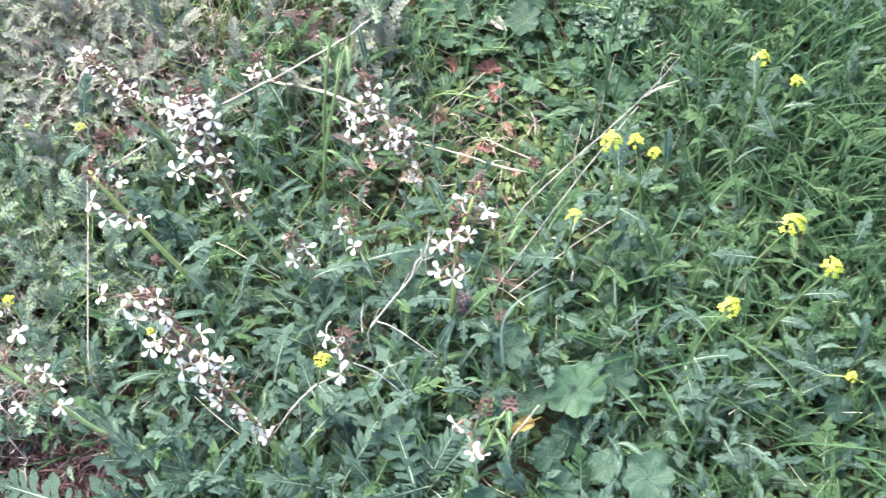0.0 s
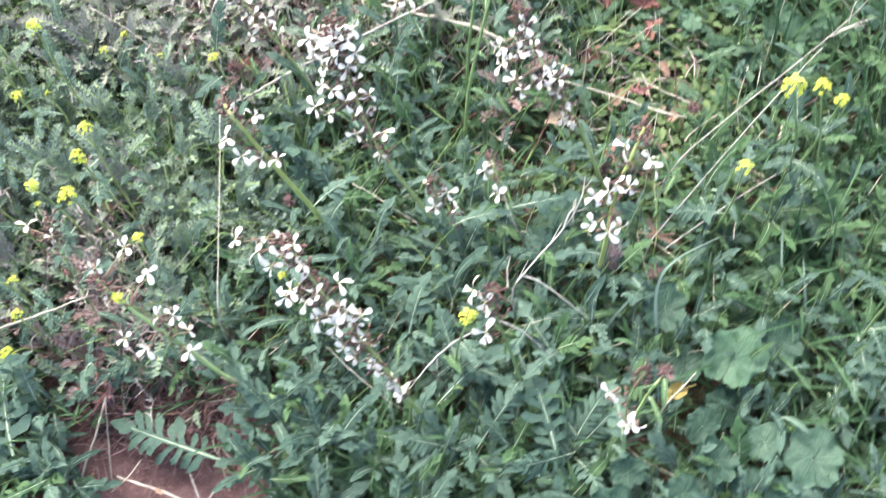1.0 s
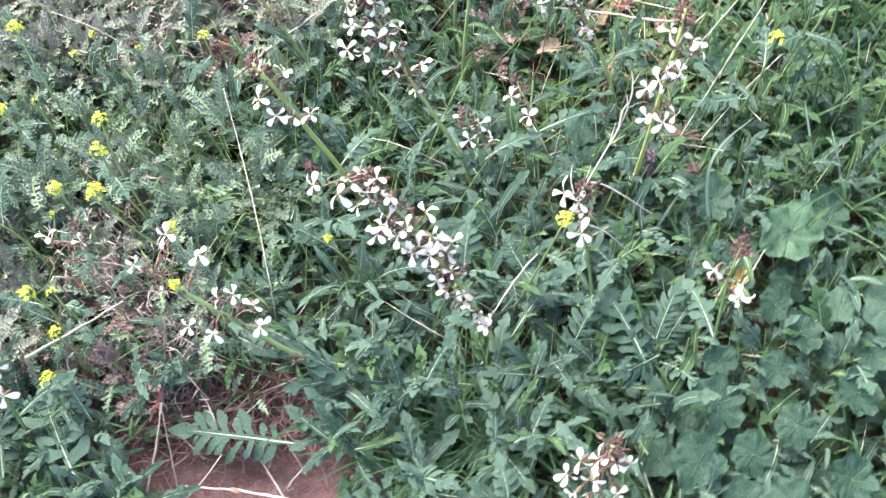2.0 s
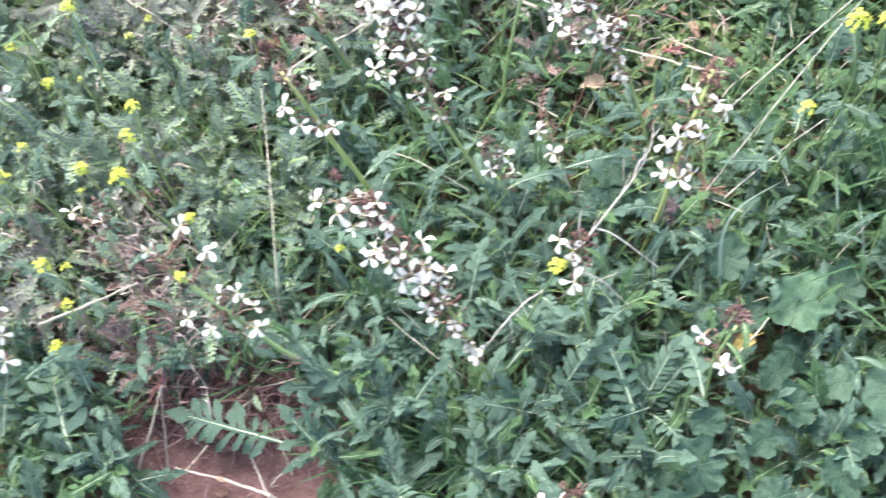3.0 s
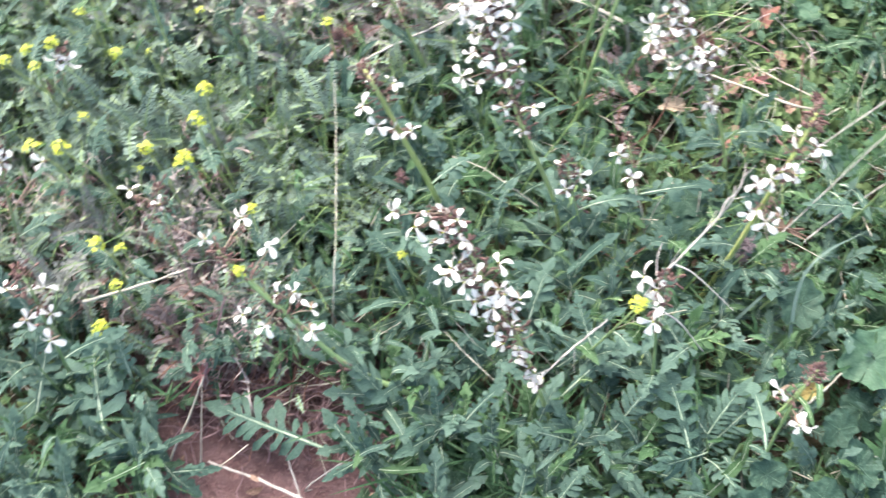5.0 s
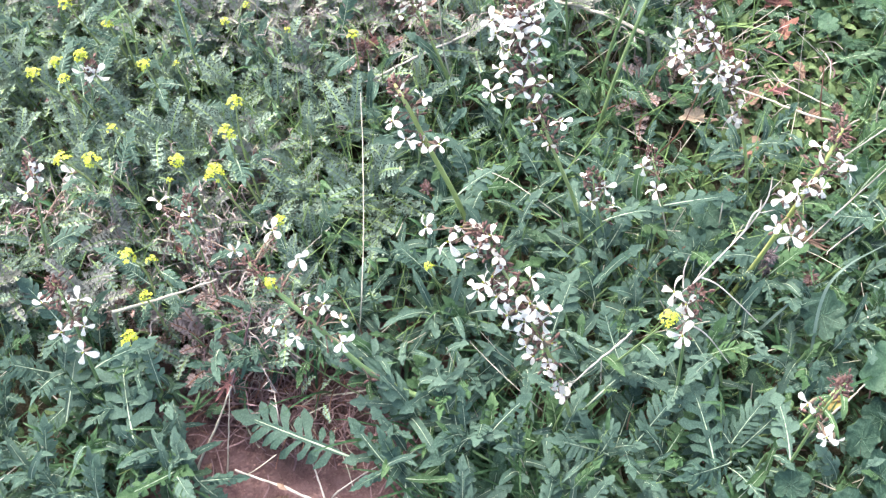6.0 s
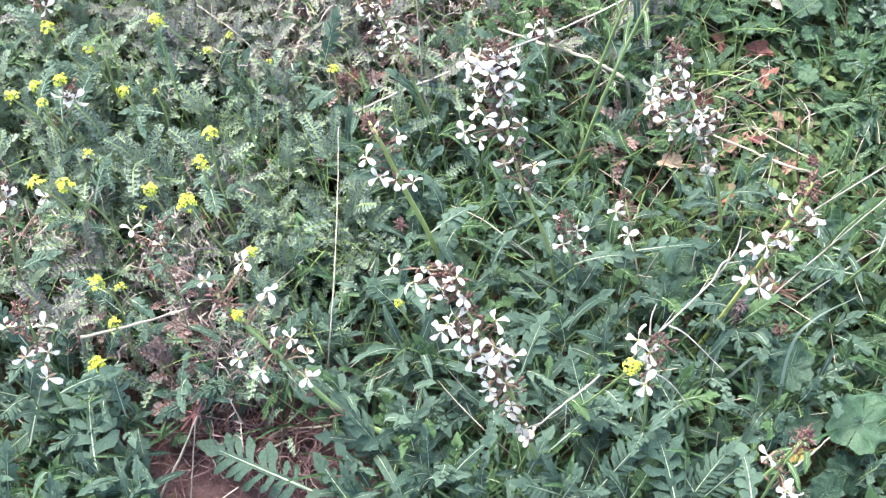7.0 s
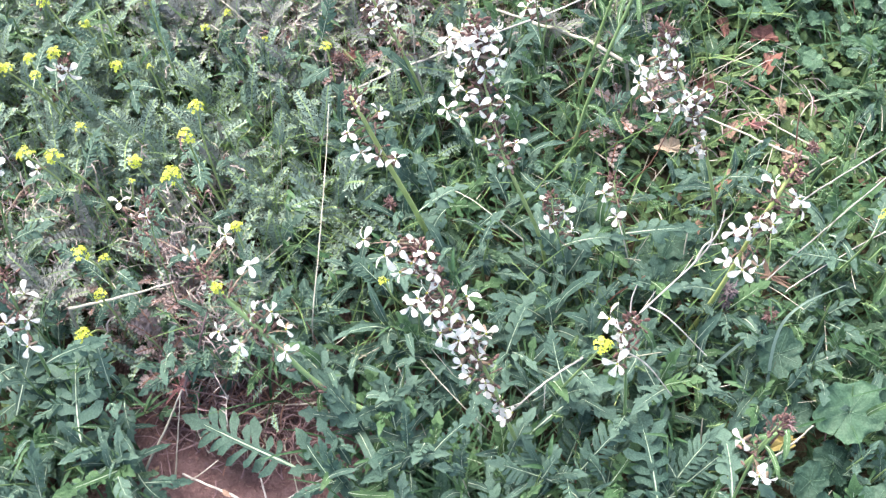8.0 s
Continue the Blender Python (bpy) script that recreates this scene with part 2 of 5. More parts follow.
def spine(length, p0, p1, bend, n):
    """Points and axes (along, side, normal) of a leaf's midrib that starts at the origin along +y; angles in degrees."""
    out, q = [], Vector((0, 0, 0))
    for i in range(n + 1):
        t = i / n
        p, w = radians(p0 + (p1 - p0) * t), radians(bend * t)
        d = Vector((math.sin(w) * math.cos(p), math.cos(w) * math.cos(p), math.sin(p)))
        s = Vector((math.cos(w), -math.sin(w), 0))
        out.append((q.copy(), d, s, s.cross(d)))
        q = q + d * (length / n)
    return out


def at_spine(sp, t):
    i = min(max(t, 0.0), 0.9999) * (len(sp) - 1)
    k = int(i)
    a, b, f = sp[k], sp[k + 1], i - k
    return a[0].lerp(b[0], f), a[1], a[2], a[3]


def pinnate_leaf(name, mats, length, pairs, lobe, lobe_w, web, end_w, p0, p1, bend, rng, start=0.2, forward=28, fold=0.25, coarse=False):
    """A leaf cut into lobes on both sides of a pale raised midrib, with a larger end lobe."""
    s = Shape()
    sp = spine(length, p0, p1, bend, 14)
    rows = []
    for i in range(0, 15, 2 if coarse else 1):
        t = i / 14
        q, d, sd, nm = sp[i]
        w = web * (0.25 + 0.75 * min(1, t / start)) * (1 - 0.5 * max(0, (t - 0.8) / 0.2))
        wav = math.sin(t * 17 + bend) * 0.0016
        rows.append([q - sd * w + nm * (w * fold + wav), q, q + sd * w + nm * (w * fold - wav)])
    s.strip(rows)
    ribs = []
    for i in range(0, 13, 3 if coarse else 1):
        q, d, sd, nm = sp[i]
        r = 0.0009 * length / 0.12 * (1.25 - i / 12)
        ribs.append([q - sd * r + nm * 0.0007, q + nm * (r * 0.9 + 0.0008), q + sd * r + nm * 0.0007])
    s.strip(ribs, 1)
    for i in range(pairs):
        for side in (-1, 1):
            t = start + (0.86 - start) * (i + 0.5 + side * 0.12) / pairs + rng.uniform(-0.012, 0.012)
            q, d, sd, nm = at_spine(sp, t)
            env = math.sin(math.pi * (0.18 + 0.66 * (i + 0.6) / pairs)) * rng.uniform(0.6, 1.25)
            ll, lw = lobe * env, lobe_w * (0.7 + 0.4 * env) * rng.uniform(0.85, 1.15)
            a = radians(forward + rng.uniform(-9, 9) + 22 * (i / pairs))
            out = (sd * side * math.cos(a) + d * math.sin(a)).normalized()
            acr = (d * math.cos(a) - sd * side * math.sin(a)).normalized()
            lift, drop = rng.uniform(-0.15, 0.5), rng.uniform(0.05, 0.85)
            rows = []
            for u, w in ((0.0, 0.62), (0.55, 1.0)) if coarse else ((0.0, 0.62), (0.3, 0.7), (0.58, 1.0), (0.82, 0.8)):
                c = q + out * (ll * u) + nm * (ll * (lift * u - drop * u * u))
                e = nm * (lw * 0.5 * w * fold)
                wa, wb = w * rng.uniform(0.58, 1.34), w * rng.uniform(0.58, 1.34)
                rows.append([c - acr * (lw * 0.5 * wa) + e, c + acr * (lw * 0.04), c + acr * (lw * 0.5 * wb) + e])
            rows.append([q + out * ll + acr * (lw * 0.1) + nm * (ll * (lift - drop))])
            s.strip(rows)
    q, d, sd, nm = at_spine(sp, 0.84)
    rows = []
    for u, w in ((0.0, 0.4), (0.2, 0.9), (0.36, 1.0), (0.52, 0.66), (0.68, 0.6), (0.86, 0.3)):
        c = q + d * (length * 0.26 * u) - nm * (length * 0.05 * u * u)
        e = nm * (end_w * 0.5 * w * fold)
        rows.append([c - sd * (end_w * 0.5 * w * rng.uniform(0.75, 1.2)) + e, c, c + sd * (end_w * 0.5 * w * rng.uniform(0.75, 1.2)) + e])
    rows.append([q + d * length * 0.27 - nm * length * 0.055])
    s.strip(rows)
    return s.mesh(name, mats)


def feather_leaf(name, mats, length, pairs, p0, p1, bend, rng, side_pairs=3):
    """A finely twice-cut feathery leaf."""
    s = Shape()
    sp = spine(length, p0, p1, bend, 10)
    s.strip([[q - sd * 0.0009, q + nm * 0.0009, q + sd * 0.0009] for q, d, sd, nm in sp], 1)
    for i in range(pairs):
        for side in (-1, 1):
            t = 0.14 + 0.86 * (i + 0.5 + 0.15 * side) / pairs
            q, d, sd, nm = at_spine(sp, t)
            ll = length * 0.18 * math.sin(math.pi * (0.22 + 0.68 * t)) * rng.uniform(0.7, 1.3)
            a = radians(35 + rng.uniform(-10, 10))
            out = (sd * side * math.cos(a) + d * math.sin(a) + nm * rng.uniform(-0.1, 0.6)).normalized()
            acr = out.cross(nm).normalized()
            w = 0.0008
            s.strip([[q - acr * w, q + acr * w], [q + out * ll * 0.6 - acr * w, q + out * ll * 0.6 + acr * w], [q + out * ll]])
            for k in range(side_pairs):
                for z in (-1, 1):
                    c = q + out * (ll * (0.25 + 0.75 * k / side_pairs))
                    v = (out * 0.75 + acr * z * 0.75 + nm * rng.uniform(-0.1, 0.4)).normalized()
                    e = c + v * (ll * rng.uniform(0.45, 0.75) * (1 - 0.15 * k))
                    x = v.cross(nm).normalized() * 0.0012
                    s.strip([[c], [c.lerp(e, 0.6) - x, c.lerp(e, 0.6) + x], [e]])
    return s.mesh(name, mats)


def mallow_leaf(name, mats, r, rng, cup=0.25):
    """A round, pleated, scalloped leaf with a notch at its stalk; the stalk joins at the origin, the blade faces +z."""
    s = Shape()
    lobes, n = 5 + rng.randint(0, 2), 54
    ph = rng.uniform(-0.2, 0.2)
    rings = []
    for j, u in enumerate((0.04, 0.25, 0.5, 0.72, 0.9, 1.0)):
        row = []
        for i in range(n + 1):
            f = i / n
            a = radians(-90 + 1 + 358 * f)
            k = f * lobes
            sc = abs(math.sin(math.pi * k))
            tooth = 0.5 + 0.5 * math.cos(2 * math.pi * k * 3)
            rad = r * u * (1 - 0.20 * (1 - sc) ** 1.5 * u ** 3 + 0.065 * tooth * u ** 5) * (1 + 0.07 * math.sin(a * 2 + ph * 9))
            z = r * (cup * u * u * 0.5 + 0.03 * u * (sc - 0.5) + 0.10 * u * u * math.sin(a * 3 + ph * 20) + 0.07 * u ** 3 * math.sin(2 * math.pi * k) + 0.07 * u * math.sin(u * 17 + k * 6) + 0.05 * u * math.sin(u * 9 - k * 11))
            row.append((rad * math.cos(a), rad * math.sin(a), z))
        rings.append(row)
    s.strip(rings)
    for b in range(lobes):
        f = (b + 0.5) / lobes
        a = radians(-90 + 1 + 358 * f)
        line = [(r * u * 0.97 * math.cos(a), r * u * 0.97 * math.sin(a), r * (cup * u * u * 0.5 + 0.0275 * u + 0.09 * u * u * math.sin(a * 3 + ph * 20) + 0.03 * u * math.sin(u * 14 + (b + 0.5) * 5)) + 0.0012) for u in (0.03, 0.3, 0.6, 0.9)]
        s.tube(line, [0.0003, 0.00025, 0.0002, 0.0001], 4, 1)
    return s.mesh(name, mats)


def oval_leaf(name, mats, length, width, p0, p1, bend, rng):
    s = Shape()
    sp = spine(length, p0, p1, bend, 7)
    rows = []
    for i, w in enumerate((0.12, 0.45, 0.8, 1.0, 0.98, 0.75, 0.42)):
        q, d, sd, nm = sp[i]
        w = w * width * 0.5 * rng.uniform(0.92, 1.08)
        rows.append([q - sd * w + nm * w * 0.3, q, q + sd * w + nm * w * 0.3])
    rows.append([sp[7][0]])
    s.strip(rows)
    return s.mesh(name, mats)


def rough_blade(s, base, azimuth, length, width, p0, p1, bend):
    """A simple flat blade for the meadow beyond."""
    m = Matrix.Translation(base) @ Matrix.Rotation(azimuth, 4, 'Z')
    rows = []
    for i, (q, d, sd, nm) in enumerate(spine(length, p0, p1, bend, 3)):
        w = width * 0.5 * (0.8, 1.0, 0.75, 0)[i]
        rows.append([m @ (q - sd * w), m @ (q + sd * w)] if i < 3 else [m @ q])
    s.strip(rows)


def blade(s, base, azimuth, length, width, p0, p1, bend, slot=0):
    """One folded grass blade added to a shape."""
    m = Matrix.Translation(base) @ Matrix.Rotation(azimuth, 4, 'Z')
    rows = []
    for i, (q, d, sd, nm) in enumerate(spine(length, p0, p1, bend, 6)):
        w = width * 0.5 * (0.75, 1.0, 1.0, 0.9, 0.7, 0.42, 0)[i]
        rows.append([m @ (q - sd * w + nm * w * 0.5), m @ q, m @ (q + sd * w + nm * w * 0.5)] if i < 6 else [m @ q])
    s.strip(rows, slot)


def merged(name, mats, placed):
    """One mesh out of many posed copies of template meshes."""
    vs, fs, ms, off = [], [], [], 0
    cache = {}
    for me, m in placed:
        if me.name not in cache:
            co = np.empty(len(me.vertices) * 3)
            me.vertices.foreach_get("co", co)
            cache[me.name] = (co.reshape(-1, 3), [tuple(p.vertices) for p in me.polygons], [p.material_index for p in me.polygons])
        co, faces, slots = cache[me.name]
        a = np.array(m)
        vs.append(co @ a[:3, :3].T + a[:3, 3])
        fs += [tuple(i + off for i in f) for f in faces]
        ms += slots
        off += len(co)
    me = bpy.data.meshes.new(name)
    me.from_pydata(np.concatenate(vs).tolist(), [], fs)
    for mat in mats:
        me.materials.append(mat)
    me.polygons.foreach_set("material_index", ms)
    me.polygons.foreach_set("use_smooth", [True] * len(fs))
    me.update()
    return me


def posed(at, azimuth, tilt=0.0, roll=0.0, size=1.0):
    return Matrix.Translation(at) @ Matrix.Rotation(azimuth, 4, 'Z') @ Matrix.Rotation(tilt, 4, 'X') @ Matrix.Rotation(roll, 4, 'Y') @ Matrix.Scale(size, 4)


# ---- ground ----
def ground_z(x, y):
    """Gentle lumps, one shallow hollow of bare soil."""
    z = 0.010 * noise.noise((x * 3.1, y * 3.1, 4.0)) + 0.005 * noise.noise((x * 11, y * 11, 1.0))
    if abs(x) + abs(y) < 6:
        z += 0.0035 * noise.noise((x * 40, y * 40, 2.0)) + 0.0018 * noise.noise((x * 95, y * 95, 7.0))
    return z


def ground():
    def steps(lo, hi, fine):
        mid = list(np.arange(lo, hi, fine))
        out, d = [], fine
        q = hi
        up, down = [], []
        r = lo
        while q < 600:
            up.append(q)
            down.append(r - d)
            q += d * 1.35
            r -= d
            d *= 1.35
        return sorted(down) + mid + up
    xs, ys = steps(-0.75, 1.0, 0.0085), steps(0.15, 1.3, 0.0085)
    v = [(x, y, ground_z(x, y)) for y in ys for x in xs]
    w = len(xs)
    f = [(j * w + i, j * w + i + 1, (j + 1) * w + i + 1, (j + 1) * w + i) for j in range(len(ys) - 1) for i in range(w - 1)]
    me = bpy.data.meshes.new("ground")
    me.from_pydata(v, [], f)
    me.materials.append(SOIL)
    me.polygons.foreach_set("use_smooth", [True] * len(f))
    me.update()
    return tagged(new("ground", me), "red-brown crumbly bare soil under wild plants", "ground", kind="structure")


ground()


# ---- leaf templates ----
def leaf_set():
    r = random.Random(3)
    big = [pinnate_leaf("rocket_leaf", [ROCKET_LEAF, RIB], L * r.uniform(0.85, 1.1), n, lb * r.uniform(0.85, 1.15), lw * r.uniform(0.85, 1.15), wb, ew, p0 + r.uniform(-8, 8), p1 + r.uniform(-15, 10), bd * r.uniform(-1.6, 1.6), r, forward=fw)
           for L, n, lb, lw, wb, ew, p0, p1, bd, fw in (
               (0.110, 5, 0.021, 0.0120, 0.0045, 0.025, 20, -30, 14, 26),
               (0.100, 6, 0.019, 0.0098, 0.0038, 0.021, 30, -35, -22, 32),
               (0.120, 5, 0.023, 0.0128, 0.0048, 0.026, 10, -25, 8, 22),
               (0.085, 4, 0.016, 0.0105, 0.0050, 0.022, 38, -30, -8, 36),
               (0.095, 4, 0.012, 0.0118, 0.0066, 0.022, 25, -45, 24, 40),
               (0.080, 4, 0.009, 0.0105, 0.0072, 0.019, 30, -20, -18, 48),
               (0.105, 7, 0.020, 0.0078, 0.0034, 0.018, 24, -30, -12, 34)) for _v in range(2)]
    fern = [pinnate_leaf("pinnate_leaf", [ROCKET_LEAF, RIB], L, n, lb, lw, 0.0028, 0.018, p0, p1, bd, r, 0.16, fw, 0.15)
            for L, n, lb, lw, p0, p1, bd, fw in (
                (0.125, 11, 0.030, 0.0066, 14, -14, 6, 24),
                (0.110, 9, 0.026, 0.0072, 22, -22, -10, 30),
                (0.095, 8, 0.021, 0.0078, 30, -20, 12, 34))]
    feather = [feather_leaf("feathery_leaf", [FEATHER_LEAF, STEM_GREEN], L, n, p0, p1, bd, r)
               for L, n, p0, p1, bd in ((0.054, 12, 25, -30, 10), (0.046, 11, 45, -20, -24), (0.060, 12, 15, -35, -18), (0.040, 10, 55, -20, 28))]
    low = [feather_leaf("feathery_leaf", [FEATHER_LEAF, STEM_GREEN], L, 8, p0, p1, bd, r, 2) for L, p0, p1, bd in ((0.05, 20, -25, 12), (0.042, 35, -20, -20))]
    reddish = [feather_leaf("reddish_leaf", [RED_FEATHER, STEM_RED], L, n, p0, p1, bd, r)
               for L, n, p0, p1, bd in ((0.052, 10, 25, -20, 10), (0.044, 9, 40, -10, -14), (0.038, 9, 15, -25, 20))]
    lance = [pinnate_leaf("toothed_leaf", [ROCKET_LEAF, RIB], L, n, 0.006, 0.009, w, w * 1.6, p0, p1, bd, r, forward=50)
             for L, n, w, p0, p1, bd in ((0.085, 5, 0.0075, 35, -40, 12), (0.070, 4, 0.0065, 45, -30, -20), (0.095, 6, 0.0060, 25, -35, 25))]
    return big, fern, feather, low, reddish, lance


BIG, FERN, FEATHER, LOW_FEATHER, REDDISH, LANCE = leaf_set()


def recoloured(meshes, mat):
    out = []
    for me in meshes:
        c = me.copy()
        c.materials[0] = mat
        out.append(c)
    return out


GREY = recoloured(FEATHER, GREY_FEATHER)
LOW_GREY = recoloured(LOW_FEATHER, GREY_FEATHER)
SPRIG = recoloured(LOW_FEATHER, SPRIG_GREEN)
BIG_GREEN, FERN_GREEN, LANCE_GREEN = recoloured(BIG, GREEN_FERN), recoloured(FERN, GREEN_FERN), recoloured(LANCE, GREEN_FERN)
_r = random.Random(8)
MALLOW_R = (0.036, 0.031, 0.026, 0.022, 0.017, 0.024, 0.02)
MALLOW = [mallow_leaf("mallow_leaf", [MALLOW_LEAF, MALLOW_VEIN], q, _r, c) for q, c in ((0.036, 0.25), (0.031, 0.1), (0.026, 0.4), (0.022, 0.2), (0.017, 0.35), (0.024, -0.2), (0.02, 0.5))]
YOUNG = recoloured(MALLOW, FRESH_MALLOW)
OVAL = [oval_leaf("small_leaf", [COVER_GREEN], L, w, p0, p1, bd, _r) for L, w, p0, p1, bd in
        ((0.016, 0.010, 20, -20, 10), (0.020, 0.009, 35, -20, -14), (0.013, 0.011, 10, -10, 0), (0.026, 0.008, 40, -10, 20))]
HERB = recoloured(OVAL, FEATHER_LEAF)
FILL = [pinnate_leaf("fill_leaf", [ROCKET_FILL, RIB], L, n, lb, lw, wb, ew, p0, p1, bd, _r, forward=30, coarse=True) for L, n, lb, lw, wb, ew, p0, p1, bd in
        ((0.065, 4, 0.013, 0.011, 0.0045, 0.018, 30, -25, 12), (0.055, 3, 0.010, 0.011, 0.006, 0.016, 40, -25, -16), (0.080, 5, 0.015, 0.011, 0.004, 0.016, 20, -25, -8))]
DEAD = [oval_leaf("dead_leaf", [LITTER], L, w, p0, p1, bd, _r) for L, w, p0, p1, bd in
        ((0.030, 0.016, 30, -50, 20), (0.024, 0.013, -10, 50, -30), (0.038, 0.015, 20, -30, 40))]
PETIOLE = Shape()
PETIOLE.tube([(0, 0, -1), (0.05, 0.03, -0.6), (0.03, 0.02, -0.25), (0, 0, 0)], [0.02, 0.017, 0.015, 0.013], 5)
PETIOLE = PETIOLE.mesh("petiole", [STEM_GREEN])


# ---- where which plant grows ----
def bump_at(x, y, cx, cy, rx, ry):
    return math.exp(-((x - cx) / rx) ** 2 - ((y - cy) / ry) ** 2)


def bare(x, y):
    """Near 1 where soil or litter lies open."""
    return min(1, 1.25 * bump_at(x, y, -0.165, 0.34, 0.09, 0.07) + 1.1 * bump_at(x, y, 0.32, 0.92, 0.11, 0.13) + 0.45 * bump_at(x, y, -0.25, 0.5, 0.05, 0.06)
               + 0.12 * bump_at(x, y, -0.23, 0.95, 0.12, 0.1) + 1.2 * bump_at(x, y, -0.08, 1.10, 0.055, 0.05) + 0.35 * bump_at(x, y, 0.25, 0.76, 0.1, 0.08))


def growth(x, y):
    """Weights of the kinds at a place."""
    w = {"rocket": 0.26, "fern": 0.08, "feather": 0.03, "mallow": 0.02, "red": 0.0, "grey": 0.0}
    w["rocket"] += 1.0 * bump_at(x, y, 0.03, 0.86, 0.15, 0.16) + 1.0 * bump_at(x, y, -0.42, 0.36, 0.14, 0.10) + 1.3 * bump_at(x, y, 0.08, 0.45, 0.22, 0.22) + 1.2 * bump_at(x, y, 0.72, 0.70, 0.25, 0.35)
    w["fern"] += 1.3 * bump_at(x, y, -0.40, 0.34, 0.16, 0.10)
    w["feather"] += 3.2 * bump_at(x, y, -0.45, 0.70, 0.24, 0.20) + 0.35 * bump_at(x, y, 0.0, 1.05, 0.4, 0.12) + 0.8 * bump_at(x, y, -0.26, 0.5, 0.14, 0.1)
    w["mallow"] += 0.3 * bump_at(x, y, 0.45, 0.32, 0.11, 0.13) + 2.4 * bump_at(x, y, 0.40, 1.09, 0.16, 0.07) + 1.5 * bump_at(x, y, 0.47, 0.95, 0.09, 0.12)
    w["grey"] += 3.2 * bump_at(x, y, -0.32, 0.97, 0.2, 0.17) + 0.6 * bump_at(x, y, -0.30, 0.62, 0.16, 0.16) + 1.2 * bump_at(x, y, -0.48, 0.52, 0.12, 0.08) + 0.7 * bump_at(x, y, -0.03, 1.02, 0.25, 0.12)
    w["red"] += 0.9 * bump_at(x, y, -0.28, 0.97, 0.16, 0.12) + 0.35 * bump_at(x, y, -0.05, 0.98, 0.16, 0.12) + 3.0 * bump_at(x, y, -0.42, 0.56, 0.11, 0.07) + 2.2 * bump_at(x, y, -0.28, 0.52, 0.08, 0.08) + 0.8 * bump_at(x, y, -0.22, 0.82, 0.1, 0.1) + 1.0 * bump_at(x, y, -0.34, 0.6, 0.15, 0.1)
    w["rocket"] *= 1 - 0.8 * bump_at(x, y, -0.56, 0.76, 0.18, 0.2)
    if y < (0.48 if x > -0.33 else 0.43) or x > (-0.1 if y < 0.85 else 0.2):
        w["feather"] = w["grey"] = 0.0
    if x < 0.2 or (y > 0.85 and x < (0.36 if y < 1.0 else 0.22)):
        w["mallow"] = 0.0
    if x > -0.2 and y < 0.79:
        w["red"] = 0.0
    return w


LABELS = {"rocket": ("rocket_rosette", "leafy rosette of lobed blue-green rocket leaves with pale midribs", "leafy plant", "rocket rosettes"),
          "fern": ("pinnate_rosette", "rosette of narrow-lobed pinnate green leaves", "leafy plant", "pinnate rosettes"),
          "feather": ("feathery_plant", "low plant of finely cut feathery grey-green leaves", "leafy plant", "feathery plants"),
          "grey": ("drying_feathery_plant", "drying plant of fine grey feathery leaves with a pink tinge", "leafy plant", "feathery plants"),
          "red": ("storksbill_plant", "low storksbill with reddish brown finely cut drying leaves", "leafy plant", "reddish plants"),
          "mallow": ("mallow_plant", "mallow with round scalloped pleated green leaves", "leafy plant", "mallow plants")}


